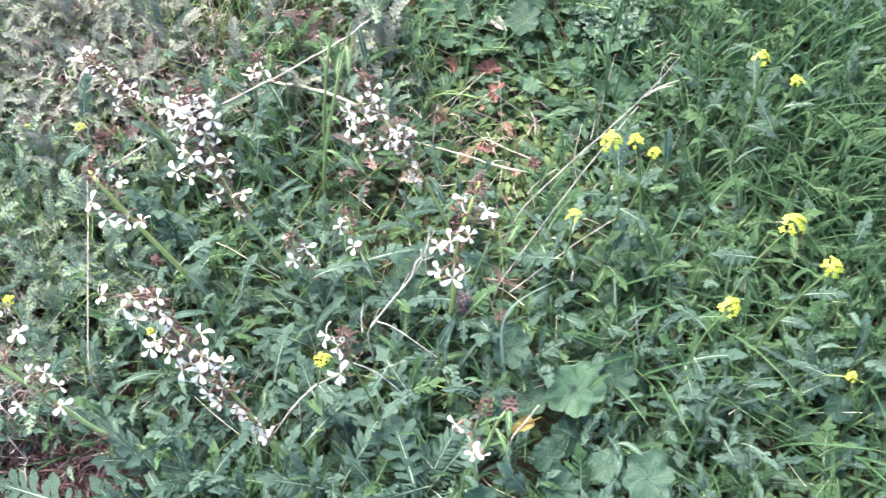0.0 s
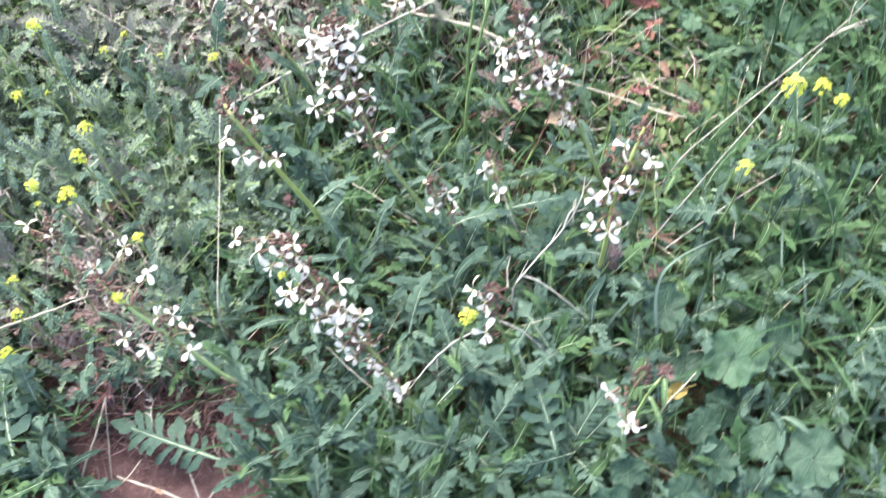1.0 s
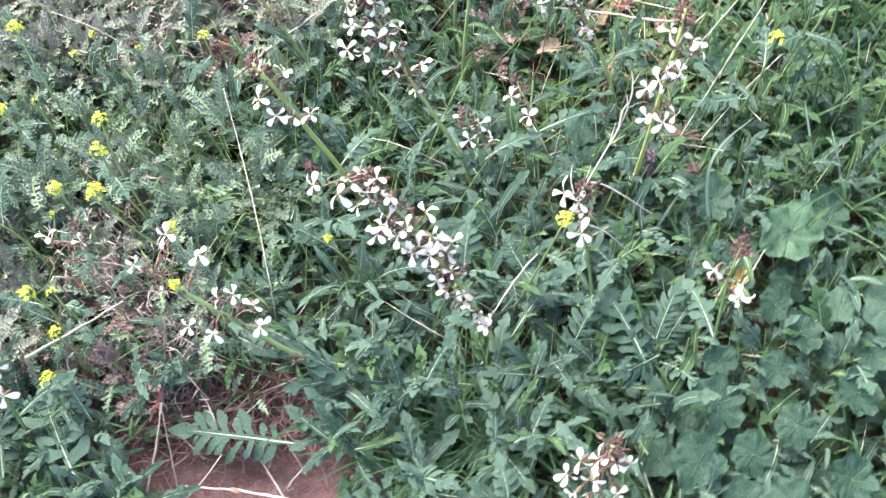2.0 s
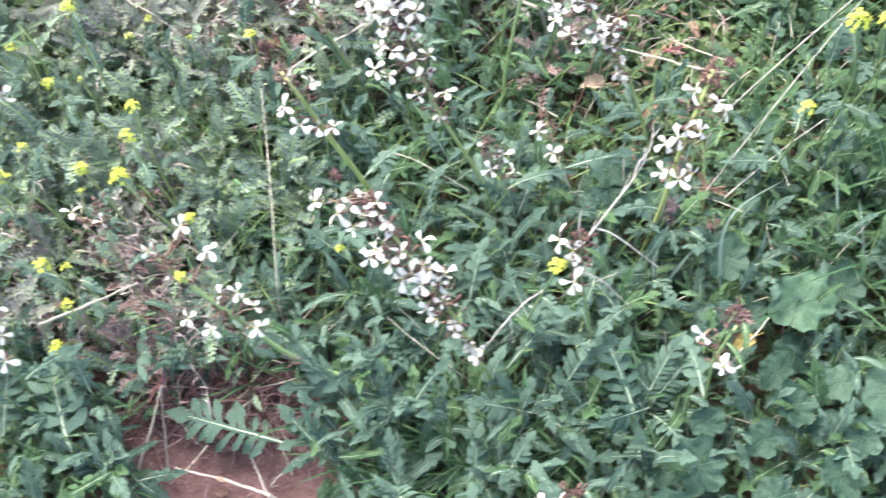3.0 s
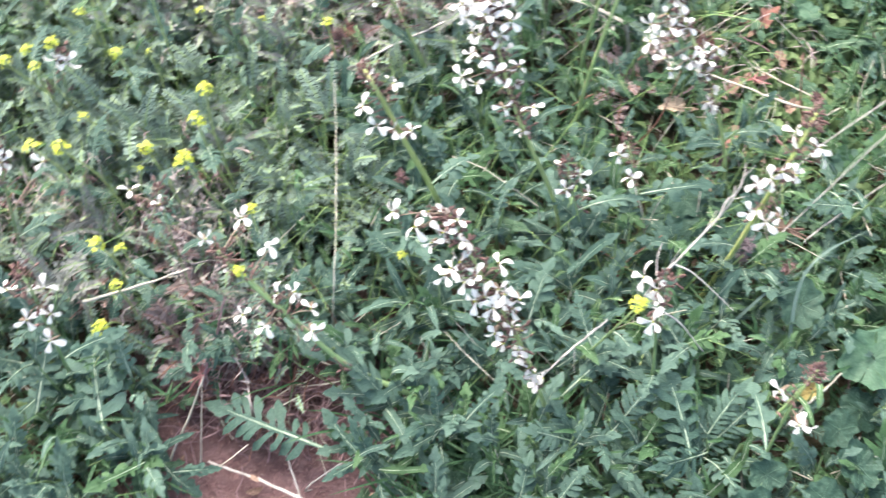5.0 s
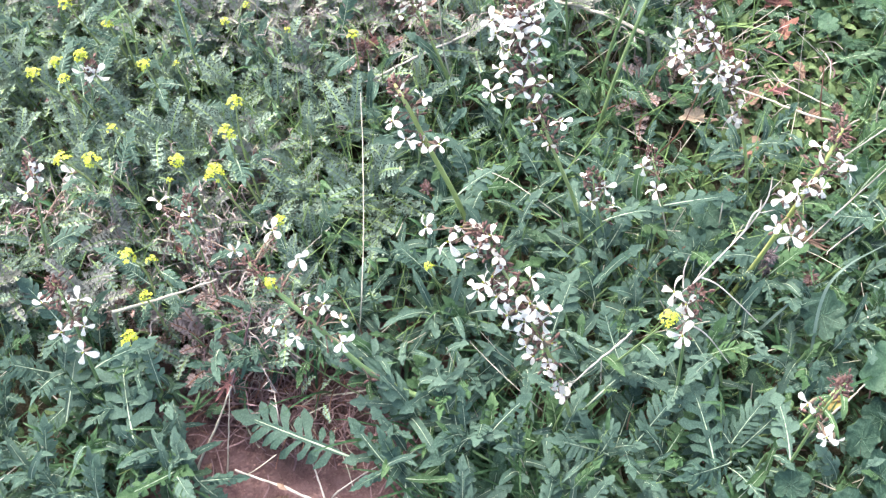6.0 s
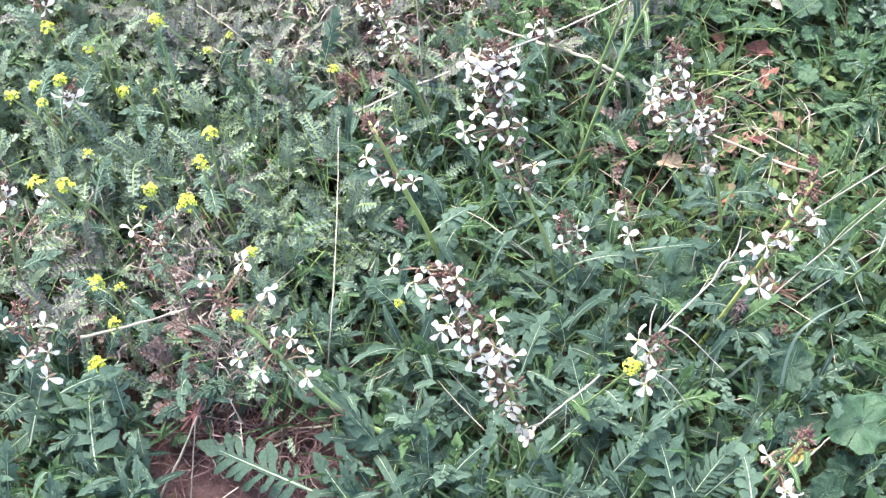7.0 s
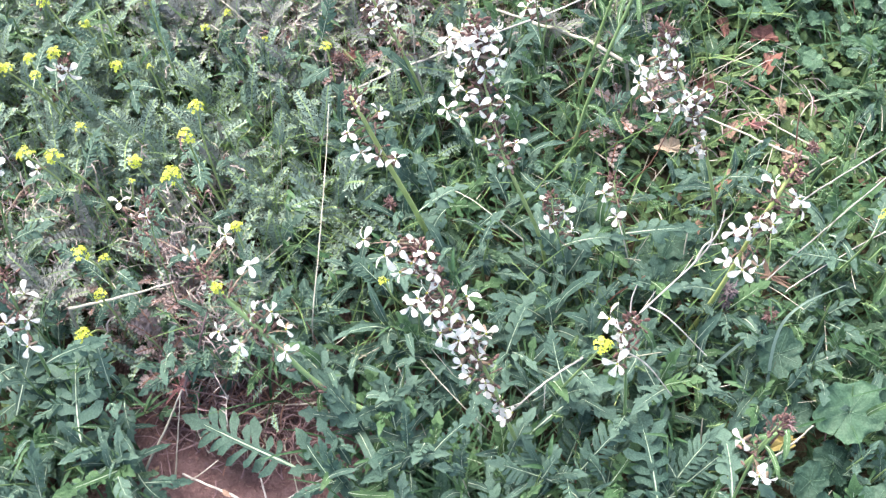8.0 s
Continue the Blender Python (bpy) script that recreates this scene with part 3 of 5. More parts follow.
def rosette(kind, x, y, n, size):
    name, label, cat, group = LABELS[kind]
    z = ground_z(x, y)
    ob = thing(name, (x, y, z - 0.002), label, cat, group)
    turn0 = U(0, 6.28)
    for i in range(n):
        az = turn0 + i * 2.4 + U(-0.3, 0.3)
        inner = i / n
        if kind == "mallow":
            me = RNG.choice(YOUNG if y > 0.85 else MALLOW)
            big = size * (0.85 if y > 0.85 else 1.25)
            h, out = U(0.045, 0.105) * (0.7 if y > 0.85 else 1.0), U(0.012, 0.065)
            tip = Vector((math.sin(az) * out, math.cos(az) * out, h))
            leaf = part("leaf", me, ob, Matrix.Translation(tip) @ Matrix.Rotation(U(0, 6.28), 4, 'Z') @ Matrix.Rotation(U(-0.45, 0.35), 4, 'X') @ Matrix.Rotation(U(-0.4, 0.4), 4, 'Y') @ Matrix.Scale(big * U(0.7, 1.15), 4))
            q = Vector((0, 0, 1)).rotation_difference(tip).to_matrix().to_4x4()
            part("leaf_stalk", PETIOLE, ob, Matrix.Translation(tip) @ q @ Matrix.Diagonal((0.09, 0.09, tip.length, 1)))
            continue
        if kind == "rocket":
            fresh = U(0, 1) < 0.12 + (0.8 if y > 0.6 else 0.2) * bump_at(x, y, 0.75, 0.75, 0.32, 0.4) + 0.35 * bump_at(x, y, 0.1, 1.0, 0.3, 0.2)
            long = U(0, 1) < 0.68
            me = RNG.choice((BIG_GREEN if long else LANCE_GREEN) if fresh else (BIG if long else LANCE))
        elif kind == "red":
            me = RNG.choice(REDDISH)
        elif kind == "grey":
            me = RNG.choice(GREY)
        elif kind == "fern":
            me = RNG.choice(FERN_GREEN if x > 0.3 else FERN)
        else:
            me = RNG.choice(FEATHER)
        tilt = radians(U(8, 30) + (18 if kind == "red" else 42) * inner ** 1.5)
        lift = U(0.0, 0.04) + 0.045 * inner
        if kind in ("rocket", "fern"):
            lift = U(0.0, 0.055) + 0.085 * inner
        if kind == "red":
            lift *= 1.1
        if kind in ("feather", "grey"):
            lift *= 1.9
        part("leaf", me, ob, posed((U(-0.012, 0.012), U(-0.012, 0.012), lift), -az, tilt, U(-0.35, 0.35), size * U(0.7, 1.15)) @ Matrix.Diagonal((U(0.75, 1.15), 1, U(0.6, 1.5), 1)))
    if kind in ("feather", "grey") or n > 5:
        s = Shape()
        hgt = 0.135 if kind in ("rocket", "fern") else U(0.07, 0.11) * size
        s.tube(curve_points([(0, 0, -0.004), (U(-0.006, 0.006), U(-0.006, 0.006), hgt * 0.5), (U(-0.012, 0.012), U(-0.012, 0.012), hgt)], 3), [0.002 - 0.0002 * i for i in range(7)], 5)
        part("stem", s.mesh("stem", [STEM_GREEN]), ob)


def cover_with_plants():
    step = 0.0545
    for j in range(int(1.05 / step) + 1):
        for i in range(int(1.72 / step) + 1):
            RNG.seed(i * 977 + j)
            x, y = -0.76 + (i + U(-0.42, 0.42)) * step, 0.2 + (j + U(-0.42, 0.42)) * step
            if U(0, 1) < bare(x, y) * 1.15 + 0.5 * bump_at(x, y, -0.26, 0.92, 0.09, 0.08) + 0.5 * bump_at(x, y, -0.31, 0.6, 0.06, 0.05) + 0.5 * bump_at(x, y, -0.46, 0.57, 0.06, 0.05) + 0.4 * bump_at(x, y, -0.25, 0.48, 0.05, 0.04) or bump_at(x, y, -0.165, 0.33, 0.128, 0.105) > 0.45 or bump_at(x, y, -0.18, 0.41, 0.10, 0.045) > 0.5:
                continue
            if (x < -0.5 and y > 1.0) or (x > 0.6 and y < 0.36) or x < max(-0.71, -0.56 - 0.37 * (y - 0.28)) or x > 0.9 or y > 1.21:
                continue
            w = growth(x, y)
            kind = RNG.choices(list(w), list(w.values()))[0]
            n = {"rocket": 10, "fern": 7, "feather": 11, "mallow": 7, "red": 10, "grey": 10}[kind] + RNG.randint(-1, 2)
            rosette(kind, x, y, n, U(0.42, 0.72) * (1.05 if bump_at(x, y, 0.08, 0.42, 0.25, 0.2) > 0.4 else 0.9) if kind not in ("feather", "red", "grey") else U(0.8, 1.3))


# ---- flowering rocket ----
def petal_mesh(name, mat, curl, length=0.0145):
    s = Shape()
    rows = []
    for u, w, z in ((0.0, 0.0008, 0.0), (0.26, 0.0009, 0.0008), (0.42, 0.0017, 0.0012), (0.6, 0.0029, 0.0012), (0.8, 0.0037, 0.0006), (0.93, 0.0031, -0.0004), (1.0, 0.0018, -0.0012)):
        y = length * u
        zz = z - curl * u * u * length
        rows.append([(-w, y, zz + w * 0.12), (-w * 0.5, y + length * 0.012, zz), (0, y - (0.0006 if u == 1.0 else 0), zz - w * 0.05), (w * 0.5, y + length * 0.012, zz), (w, y, zz + w * 0.12)])
    s.strip(rows)
    for a in (-0.5, 0, 0.5):
        s.tube([(0, length * 0.25, 0.0010 - curl * 0.0625 * length), (a * 0.002, length * 0.55, 0.0016 - curl * 0.3 * length), (a * 0.0045, length * 0.8, 0.0012 - curl * 0.64 * length)], [0.00018, 0.00016, 0.00006], 3, 1)
    return s.mesh(name, [mat, VEIN])


PETALS = [petal_mesh("petal", PETAL, c, q) for c, q in ((0.0, 0.0145), (0.18, 0.0150), (0.45, 0.0140), (-0.2, 0.0135))]
OLD_PETALS = [petal_mesh("petal", PETAL_OLD, c, 0.010) for c in (0.7, -0.6)]


def calyx_mesh():
    s = Shape()
    s.tube([(0, 0, -0.011), (0, 0, -0.008), (0, 0, -0.001), (0, 0, 0.0006)], [0.0009, 0.0017, 0.0016, 0.0011], 6)
    for k in range(5):
        a = k * 1.2566
        s.tube([(0, 0, -0.001), (0.0006 * math.cos(a), 0.0006 * math.sin(a), 0.0022)], [0.0003, 0.0005], 4, 1)
    return s.mesh("calyx", [CALYX, YELLOW_BUD])


CALYX_MESH = calyx_mesh()


def stem_mesh(pts, r, mat, n=5, taper=0.6):
    s = Shape()
    c = curve_points(pts, n)
    k = len(c) - 1
    s.tube(c, [r * (taper + (1 - taper) * i / k) for i in range(k + 1)], 7)
    return s, c


def rocket_plant(label, r, line, flowers, withered):
    """A stem from its tip down to the ground, open flowers on short stalks, brown buds at the tip."""
    RNG.seed(len(flowers) * 31 + int(line[0][0] * 1000))
    base = Vector(line[-1])
    base.z = ground_z(base.x, base.y)
    ob = thing("rocket_plant", base, label, "wildflower", "flowering rocket plants")
    pts = [Vector(q) - base for q in line[:-1]] + [Vector((0, 0, -0.006))]
    s, c = stem_mesh(pts, r * 0.8, None, 5, 0.55)
    stalks = []
    for at, old in [(q, 0) for q in flowers] + [(q, 1) for q in withered]:
        q = Vector(at) - base
        near = min(c, key=lambda k: (k - q + Vector((0, 0, 0.012))).length)
        s.tube(curve_points([near, near.lerp(q, 0.5) + Vector((0, 0, 0.002)), q - Vector((0, 0, 0.009))], 2), [0.0007] * 5, 4, 1)
        stalks.append((q, near, old))
    part("stem", s.mesh("stem", [STEM_GREEN if r > 0.0045 else STEM_YELLOW if r > 0.003 else STEM_PALE if r > 0.0025 else STEM_GREEN, CALYX]), ob)
    for q, near, old in stalks:
        out = (q - near)
        out.z = 0
        out = out.normalized() if out.length > 0.001 else Vector((0, 0, 0))
        up = (out * U(0.1, 0.6) + Vector((U(-0.65, 0.65), U(-0.95, 0.35), U(0.45, 1.0)))).normalized()
        if U(0, 1) < 0.14:
            up = (up + Vector((U(-1.4, 1.4), U(-0.5, 0.5), 0))).normalized()
        m = Matrix.Translation(q) @ up.to_track_quat('Z', 'Y').to_matrix().to_4x4() @ Matrix.Rotation(U(0, 6.28), 4, 'Z')
        f = part("flower", CALYX_MESH, ob, m)
        lift = U(-0.1, 0.5) if not old else U(0.4, 1.2)
        size = U(0.68, 0.94) if not old else U(0.55, 0.8)
        for k in range(4):
            if U(0, 1) < 0.05:
                continue
            me = RNG.choice(OLD_PETALS if old else PETALS)
            part("petal", me, f, Matrix.Rotation(k * math.pi / 2 + U(-0.2, 0.2), 4, 'Z') @ Matrix.Rotation(lift + U(-0.45, 0.65), 4, 'X') @ Matrix.Rotation(U(-0.9, 0.9), 4, 'Y') @ Matrix.Scale(size * U(0.85, 1.1), 4))
    b = Shape()
    top = pts[0]
    d = (pts[0] - pts[1]).normalized()
    for k in range(26):
        a, u = k * 2.4, k / 25
        off = Vector((math.cos(a), math.sin(a), 0)) * 0.0085 * math.sqrt(1 - u * 0.85)
        c0 = top + off - d * (0.018 * (1 - u)) + d * 0.004
        b.ball(c0, U(0.0010, 0.0016), off + d * 0.006 + Vector((0, 0, 0.004)), 1.9, 0, 5)
    n = max(4, 4 * len(flowers))
    for k in range(n):
        w = 0.55 * (len(c) - 1) * (k / n) ** 1.3
        at = c[int(w)].lerp(c[min(len(c) - 1, int(w) + 1)], w % 1)
        off = Vector((U(-1, 1), U(-1, 1), U(-0.2, 0.8))).normalized() * U(0.005, 0.017)
        b.tube([at, at + off], [0.0005, 0.0005], 4)
        b.ball(at + off, U(0.0010, 0.0019), off, 2.3, 0, 5)
    for q, near, old in stalks:
        for k in range(3):
            at = near.lerp(q, U(0.2, 0.9)) + Vector((U(-1, 1), U(-1, 1), U(-0.6, 0.4))) * 0.007
            d = Vector((U(-1, 1), U(-1, 1), U(0.2, 1))).normalized()
            b.tube([near.lerp(at, 0.3), at], [0.0004, 0.0004], 4)
            b.ball(at, U(0.0010, 0.0017), d, 2.4, 0, 5)
    part("bud_head", b.mesh("buds", [BUD]), ob)
    lo = [k for k in c if k.z < 0.15][:-2]
    for k in lo[::3]:
        part("leaf", RNG.choice(BIG), ob, posed(k, U(0, 6.28), radians(U(0, 40)), U(-0.3, 0.3), U(0.45, 0.8)))


# ---- mustard ----
def floret_mesh():
    s = Shape()
    for k in range(4):
        a = k * math.pi / 2
        m = Matrix.Rotation(a, 3, 'Z')
        rows = [[(-0.0004, 0, 0), (0.0004, 0, 0)], [(-0.0014, 0.0022, 0.0009), (0.0014, 0.0022, 0.0009)], [(-0.0015, 0.0036, 0.0008), (0.0015, 0.0036, 0.0008)], [(0, 0.0044, 0.0004)]]
        s.strip([[m @ Vector(q) for q in row] for row in rows])
    s.tube([(0, 0, -0.0045), (0, 0, 0.0015)], [0.0005, 0.0007], 4, 1)
    return s.mesh("floret", [YELLOW, YELLOW_BUD])


FLORET = floret_mesh()


def mustard_plant(x, y, z, size):
    RNG.seed(int(x * 1000) * 7 + int(y * 1000))
    gx, gy = x + U(-0.05, 0.05), y + U(-0.02, 0.06)
    base = Vector((gx, gy, ground_z(gx, gy)))
    ob = thing("mustard_plant", base, "thin green stem with a cluster of small yellow flowers", "wildflower", "yellow mustard plants")
    top = Vector((x, y, z)) - base
    s, c = stem_mesh([top - Vector((0, 0, 0.004)), top.lerp(Vector((0, 0, 0)), 0.4) + Vector((U(-0.012, 0.012), U(-0.012, 0.012), 0)), Vector((0, 0, -0.005))], 0.0015, None, 6, 0.6)
    part("stem", s.mesh("stem", [STEM_PALE if x < 0 else STEM_GREEN]), ob)
    h = Shape()
    for k in range(7):
        a = k * 2.4
        off = Vector((math.cos(a), math.sin(a), 0)) * 0.0022 * math.sqrt(k)
        h.ball(off + Vector((0, 0, 0.003)), 0.0011, (0, 0, 1), 1.5, 0, 5)
    head = part("flower_head", h.mesh("flower_buds", [YELLOW_BUD]), ob, Matrix.Translation(top) @ Matrix.Rotation(U(-0.5, 0.3), 4, 'X') @ Matrix.Rotation(U(-0.35, 0.35), 4, 'Y') @ Matrix.Scale(size * 0.76, 4))
    n = 22 if size > 1.1 else 18 if size > 0.75 else 10
    for k in range(n):
        a, u = k * 2.4 + U(-0.3, 0.3), math.sqrt((k + 0.7) / n)
        q = Vector((math.cos(a) * 0.0108 * u * U(0.7, 1.25), math.sin(a) * 0.0108 * u * U(0.7, 1.25), 0.006 - 0.012 * u * u + U(-0.003, 0.003)))
        up = (Vector((q.x, q.y, 0)) * 120 + Vector((U(-0.4, 0.4), U(-0.4, 0.4), 1))).normalized()
        part("floret", FLORET, head, Matrix.Translation(q) @ up.to_track_quat('Z', 'Y').to_matrix().to_4x4() @ Matrix.Rotation(U(0, 6), 4, 'Z') @ Matrix.Scale(U(0.6, 0.92), 4))
    for k in c[4::3]:
        part("leaf", RNG.choice(FERN), ob, posed(k, U(0, 6.28), radians(U(0, 35)), U(-0.3, 0.3), U(0.3, 0.5)))


# ---- dry stems ----
def dry_stem(label, r, line, branches=()):
    base = Vector(line[-1] if line[-1][2] <= line[0][2] else line[0])
    ob = thing("dry_stem", base, label, "dead stem", "dry stems")
    r *= 0.68
    pts = [Vector(q) - base for q in line]
    if pts[-1].length > pts[0].length:
        pts.reverse()
    low = Vector((0, 0, ground_z(base.x, base.y) - base.z))
    s = Shape()
    c = curve_points(pts, 6)
    c = [q + Vector((U(-1, 1), U(-1, 1), U(-1, 1))) * r * 0.35 for q in c]
    k = len(c) - 1
    s.tube(c, [r * (0.55 + 0.45 * i / k) * (1.25 if i % 6 == 0 else 1) for i in range(k + 1)], 6)
    if low.z < -0.01:
        s.tube(curve_points([c[-1], c[-1].lerp(low, 0.5) + (c[-1] - c[-2]).normalized() * 0.01, low - Vector((0, 0, 0.004))], 4), [r] * 9, 6)
    part("stalk", s.mesh("stalk", [STRAW_PINK if "soil" in label else GREY_TWIG if "grey" in label else STRAW]), ob)
    for br, bl in branches:
        t = Shape()
        q = curve_points([Vector(w) - base for w in bl], 5)
        t.tube(q, [br * (1 - 0.5 * i / (len(q) - 1)) for i in range(len(q))], 5)
        part("side_branch", t.mesh("side_branch", [GREY_TWIG if "grey" in label else STRAW]), ob)
    if "twig" in label:
        for i in range(4, k, 5):
            t = Shape()
            d = (c[i] - c[i + 1]).normalized()
            v = (d + Vector((U(-1, 1), U(-1, 1), U(-0.3, 0.8)))).normalized()
            t.tube([c[i], c[i] + v * U(0.01, 0.03)], [r * 0.4, r * 0.25], 4)
            part("side_twig", t.mesh("side_twig", [GREY_TWIG]), ob)


cover_with_plants()
for _x, _y, _n in ((-0.305, 0.352, 7), (-0.292, 0.312, 7), (-0.318, 0.392, 6), (-0.262, 0.300, 5), (-0.055, 0.365, 6)):
    rosette("rocket", _x, _y, _n, 0.58)
rocket_plant("tall white-flowered wild rocket with a long leaning raceme", 0.003,
             [(0.016, 0.492, 0.385), (0.05, 0.459, 0.34), (0.087, 0.439, 0.25), (0.109, 0.425, 0.17), (0.135, 0.425, 0.02)],
             [(-0.032, 0.49, 0.38), (-0.011, 0.482, 0.375), (0.005, 0.47, 0.375), (0.024, 0.488, 0.385), (0.024, 0.453, 0.365), (0.019, 0.448, 0.36), (0.036, 0.449, 0.35), (0.062, 0.47, 0.35), (0.054, 0.444, 0.335), (0.058, 0.433, 0.32), (0.07, 0.449, 0.335), (0.083, 0.451, 0.325), (0.066, 0.428, 0.295), (0.08, 0.435, 0.295), (0.013, 0.479, 0.378), (0.030, 0.462, 0.362), (0.045, 0.455, 0.352), (0.047, 0.438, 0.338), (0.064, 0.452, 0.338), (0.062, 0.439, 0.326), (0.078, 0.446, 0.312)],
             [(-0.001, 0.493, 0.385), (0.01, 0.497, 0.385), (0.033, 0.475, 0.375), (0.088, 0.437, 0.285), (0.073, 0.427, 0.27), (0.088, 0.429, 0.255), (0.088, 0.427, 0.24), (0.098, 0.428, 0.21), (0.093, 0.43, 0.22), (0.102, 0.426, 0.2), (0.109, 0.422, 0.185), (0.113, 0.429, 0.18)])
rocket_plant("white-flowered wild rocket on a thick pale green stem", 0.0042,
             [(-0.095, 0.653, 0.335), (-0.082, 0.642, 0.32), (-0.06, 0.637, 0.24), (-0.036, 0.634, 0.15), (-0.01, 0.638, 0.02)],
             [(-0.085, 0.65, 0.325), (-0.069, 0.653, 0.315), (-0.093, 0.627, 0.31), (-0.08, 0.62, 0.29), (-0.049, 0.63, 0.27), (-0.066, 0.63, 0.27)],
             [])
rocket_plant("wild rocket with a crowded head of white flowers", 0.003,
             [(0.011, 0.724, 0.39), (0.022, 0.702, 0.35), (0.044, 0.666, 0.3), (0.066, 0.646, 0.25), (0.098, 0.645, 0.13), (0.115, 0.648, 0.02)],
             [(0.005, 0.712, 0.375), (0.024, 0.719, 0.375), (-0.005, 0.701, 0.37), (0.019, 0.708, 0.37), (0.002, 0.695, 0.355), (0.027, 0.696, 0.355), (0.003, 0.682, 0.34), (-0.003, 0.662, 0.33), (0.012, 0.657, 0.33), (0.026, 0.671, 0.33), (0.048, 0.681, 0.33), (0.039, 0.645, 0.315), (0.067, 0.651, 0.31), (0.03, 0.725, 0.38), (-0.011, 0.711, 0.375), (0.012, 0.722, 0.38), (0.012, 0.702, 0.375), (0.027, 0.712, 0.375), (-0.003, 0.717, 0.378), (0.019, 0.714, 0.38), (0.010, 0.690, 0.362), (0.020, 0.701, 0.368), (0.035, 0.706, 0.366), (0.014, 0.674, 0.345), (0.036, 0.660, 0.322)],
             [(0.034, 0.694, 0.335), (0.047, 0.677, 0.31), (0.059, 0.647, 0.27)])
rocket_plant("wild rocket with curled white petals beside leaf litter", 0.0028,
             [(0.183, 0.797, 0.33), (0.194, 0.782, 0.31), (0.219, 0.755, 0.28), (0.246, 0.746, 0.22), (0.276, 0.735, 0.12), (0.299, 0.737, 0.02)],
             [(0.167, 0.769, 0.3), (0.191, 0.789, 0.315), (0.197, 0.776, 0.31), (0.177, 0.759, 0.295), (0.192, 0.733, 0.28), (0.221, 0.756, 0.285), (0.235, 0.762, 0.285), (0.180, 0.778, 0.307), (0.186, 0.766, 0.302), (0.203, 0.770, 0.302), (0.170, 0.757, 0.288), (0.185, 0.742, 0.284), (0.213, 0.748, 0.28), (0.229, 0.752, 0.276)],
             [(0.228, 0.743, 0.265), (0.238, 0.736, 0.25), (0.241, 0.732, 0.23), (0.233, 0.747, 0.262), (0.244, 0.741, 0.242), (0.236, 0.728, 0.238), (0.247, 0.738, 0.218), (0.222, 0.750, 0.272)])
rocket_plant("wild rocket with open white flowers beside a dry twig", 0.0038,
             [(0.321, 0.664, 0.345), (0.313, 0.643, 0.33), (0.3, 0.618, 0.285), (0.296, 0.62, 0.18), (0.288, 0.619, 0.07), (0.269, 0.596, 0.01)],
             [(0.306, 0.647, 0.335), (0.334, 0.637, 0.315), (0.3, 0.619, 0.31), (0.294, 0.615, 0.3), (0.313, 0.618, 0.31), (0.31, 0.593, 0.27), (0.298, 0.589, 0.265), (0.282, 0.593, 0.27), (0.282, 0.608, 0.3), (0.331, 0.643, 0.32)],
             [])
rocket_plant("short wild rocket with one open white flower", 0.0016,
             [(0.163, 0.696, 0.2), (0.175, 0.671, 0.18), (0.194, 0.664, 0.1), (0.208, 0.659, 0.02)],
             [(0.175, 0.664, 0.175), (0.157, 0.681, 0.19)],
             [(0.161, 0.69, 0.19)])
rocket_plant("short wild rocket with drooping white petals", 0.0016,
             [(0.105, 0.658, 0.205), (0.112, 0.642, 0.185), (0.131, 0.631, 0.1), (0.145, 0.625, 0.02)],
             [(0.108, 0.635, 0.185), (0.12, 0.651, 0.19), (0.131, 0.635, 0.18)],
             [(0.098, 0.653, 0.195)])
rocket_plant("wild rocket with white flowers and brown buds", 0.0024,
             [(0.202, 0.478, 0.36), (0.204, 0.473, 0.3), (0.219, 0.471, 0.16), (0.235, 0.452, 0.02)],
             [(0.185, 0.477, 0.35), (0.197, 0.47, 0.345), (0.199, 0.451, 0.32)],
             [(0.196, 0.466, 0.33)])
rocket_plant("low wild rocket with a few white flowers beside mallow leaves", 0.0022,
             [(0.344, 0.438, 0.3), (0.333, 0.418, 0.27), (0.335, 0.405, 0.17), (0.351, 0.406, 0.02)],
             [(0.316, 0.417, 0.29), (0.335, 0.393, 0.28), (0.341, 0.391, 0.277)],
             [])
rocket_plant("wild rocket leaning on a thick pale stem over bare soil", 0.0046,
             [(-0.209, 0.48, 0.26), (-0.186, 0.466, 0.24), (-0.142, 0.448, 0.195), (-0.088, 0.430, 0.125), (-0.020, 0.420, 0.085), (0.020, 0.415, 0.05), (0.038, 0.412, 0.01)],
             [(-0.18, 0.434, 0.22), (-0.158, 0.429, 0.21), (-0.152, 0.462, 0.215), (-0.138, 0.466, 0.215), (-0.112, 0.432, 0.212), (-0.118, 0.453, 0.215), (-0.168, 0.5, 0.24), (-0.201, 0.528, 0.235)],
             [(-0.201, 0.469, 0.245)])
rocket_plant("slender wild rocket with small white flowers", 0.0014,
             [(-0.297, 0.551, 0.225), (-0.293, 0.531, 0.18), (-0.285, 0.506, 0.1), (-0.289, 0.495, 0.02)],
             [(-0.294, 0.538, 0.215), (-0.244, 0.514, 0.2), (-0.335, 0.554, 0.2)],
             [])
rocket_plant("wild rocket with white flowers and dark buds", 0.0024,
             [(-0.372, 0.416, 0.3), (-0.359, 0.401, 0.28), (-0.374, 0.388, 0.16), (-0.397, 0.376, 0.02)],
             [(-0.351, 0.409, 0.28), (-0.363, 0.379, 0.27), (-0.345, 0.39, 0.265), (-0.384, 0.401, 0.28), (-0.348, 0.372, 0.24)],
             [])
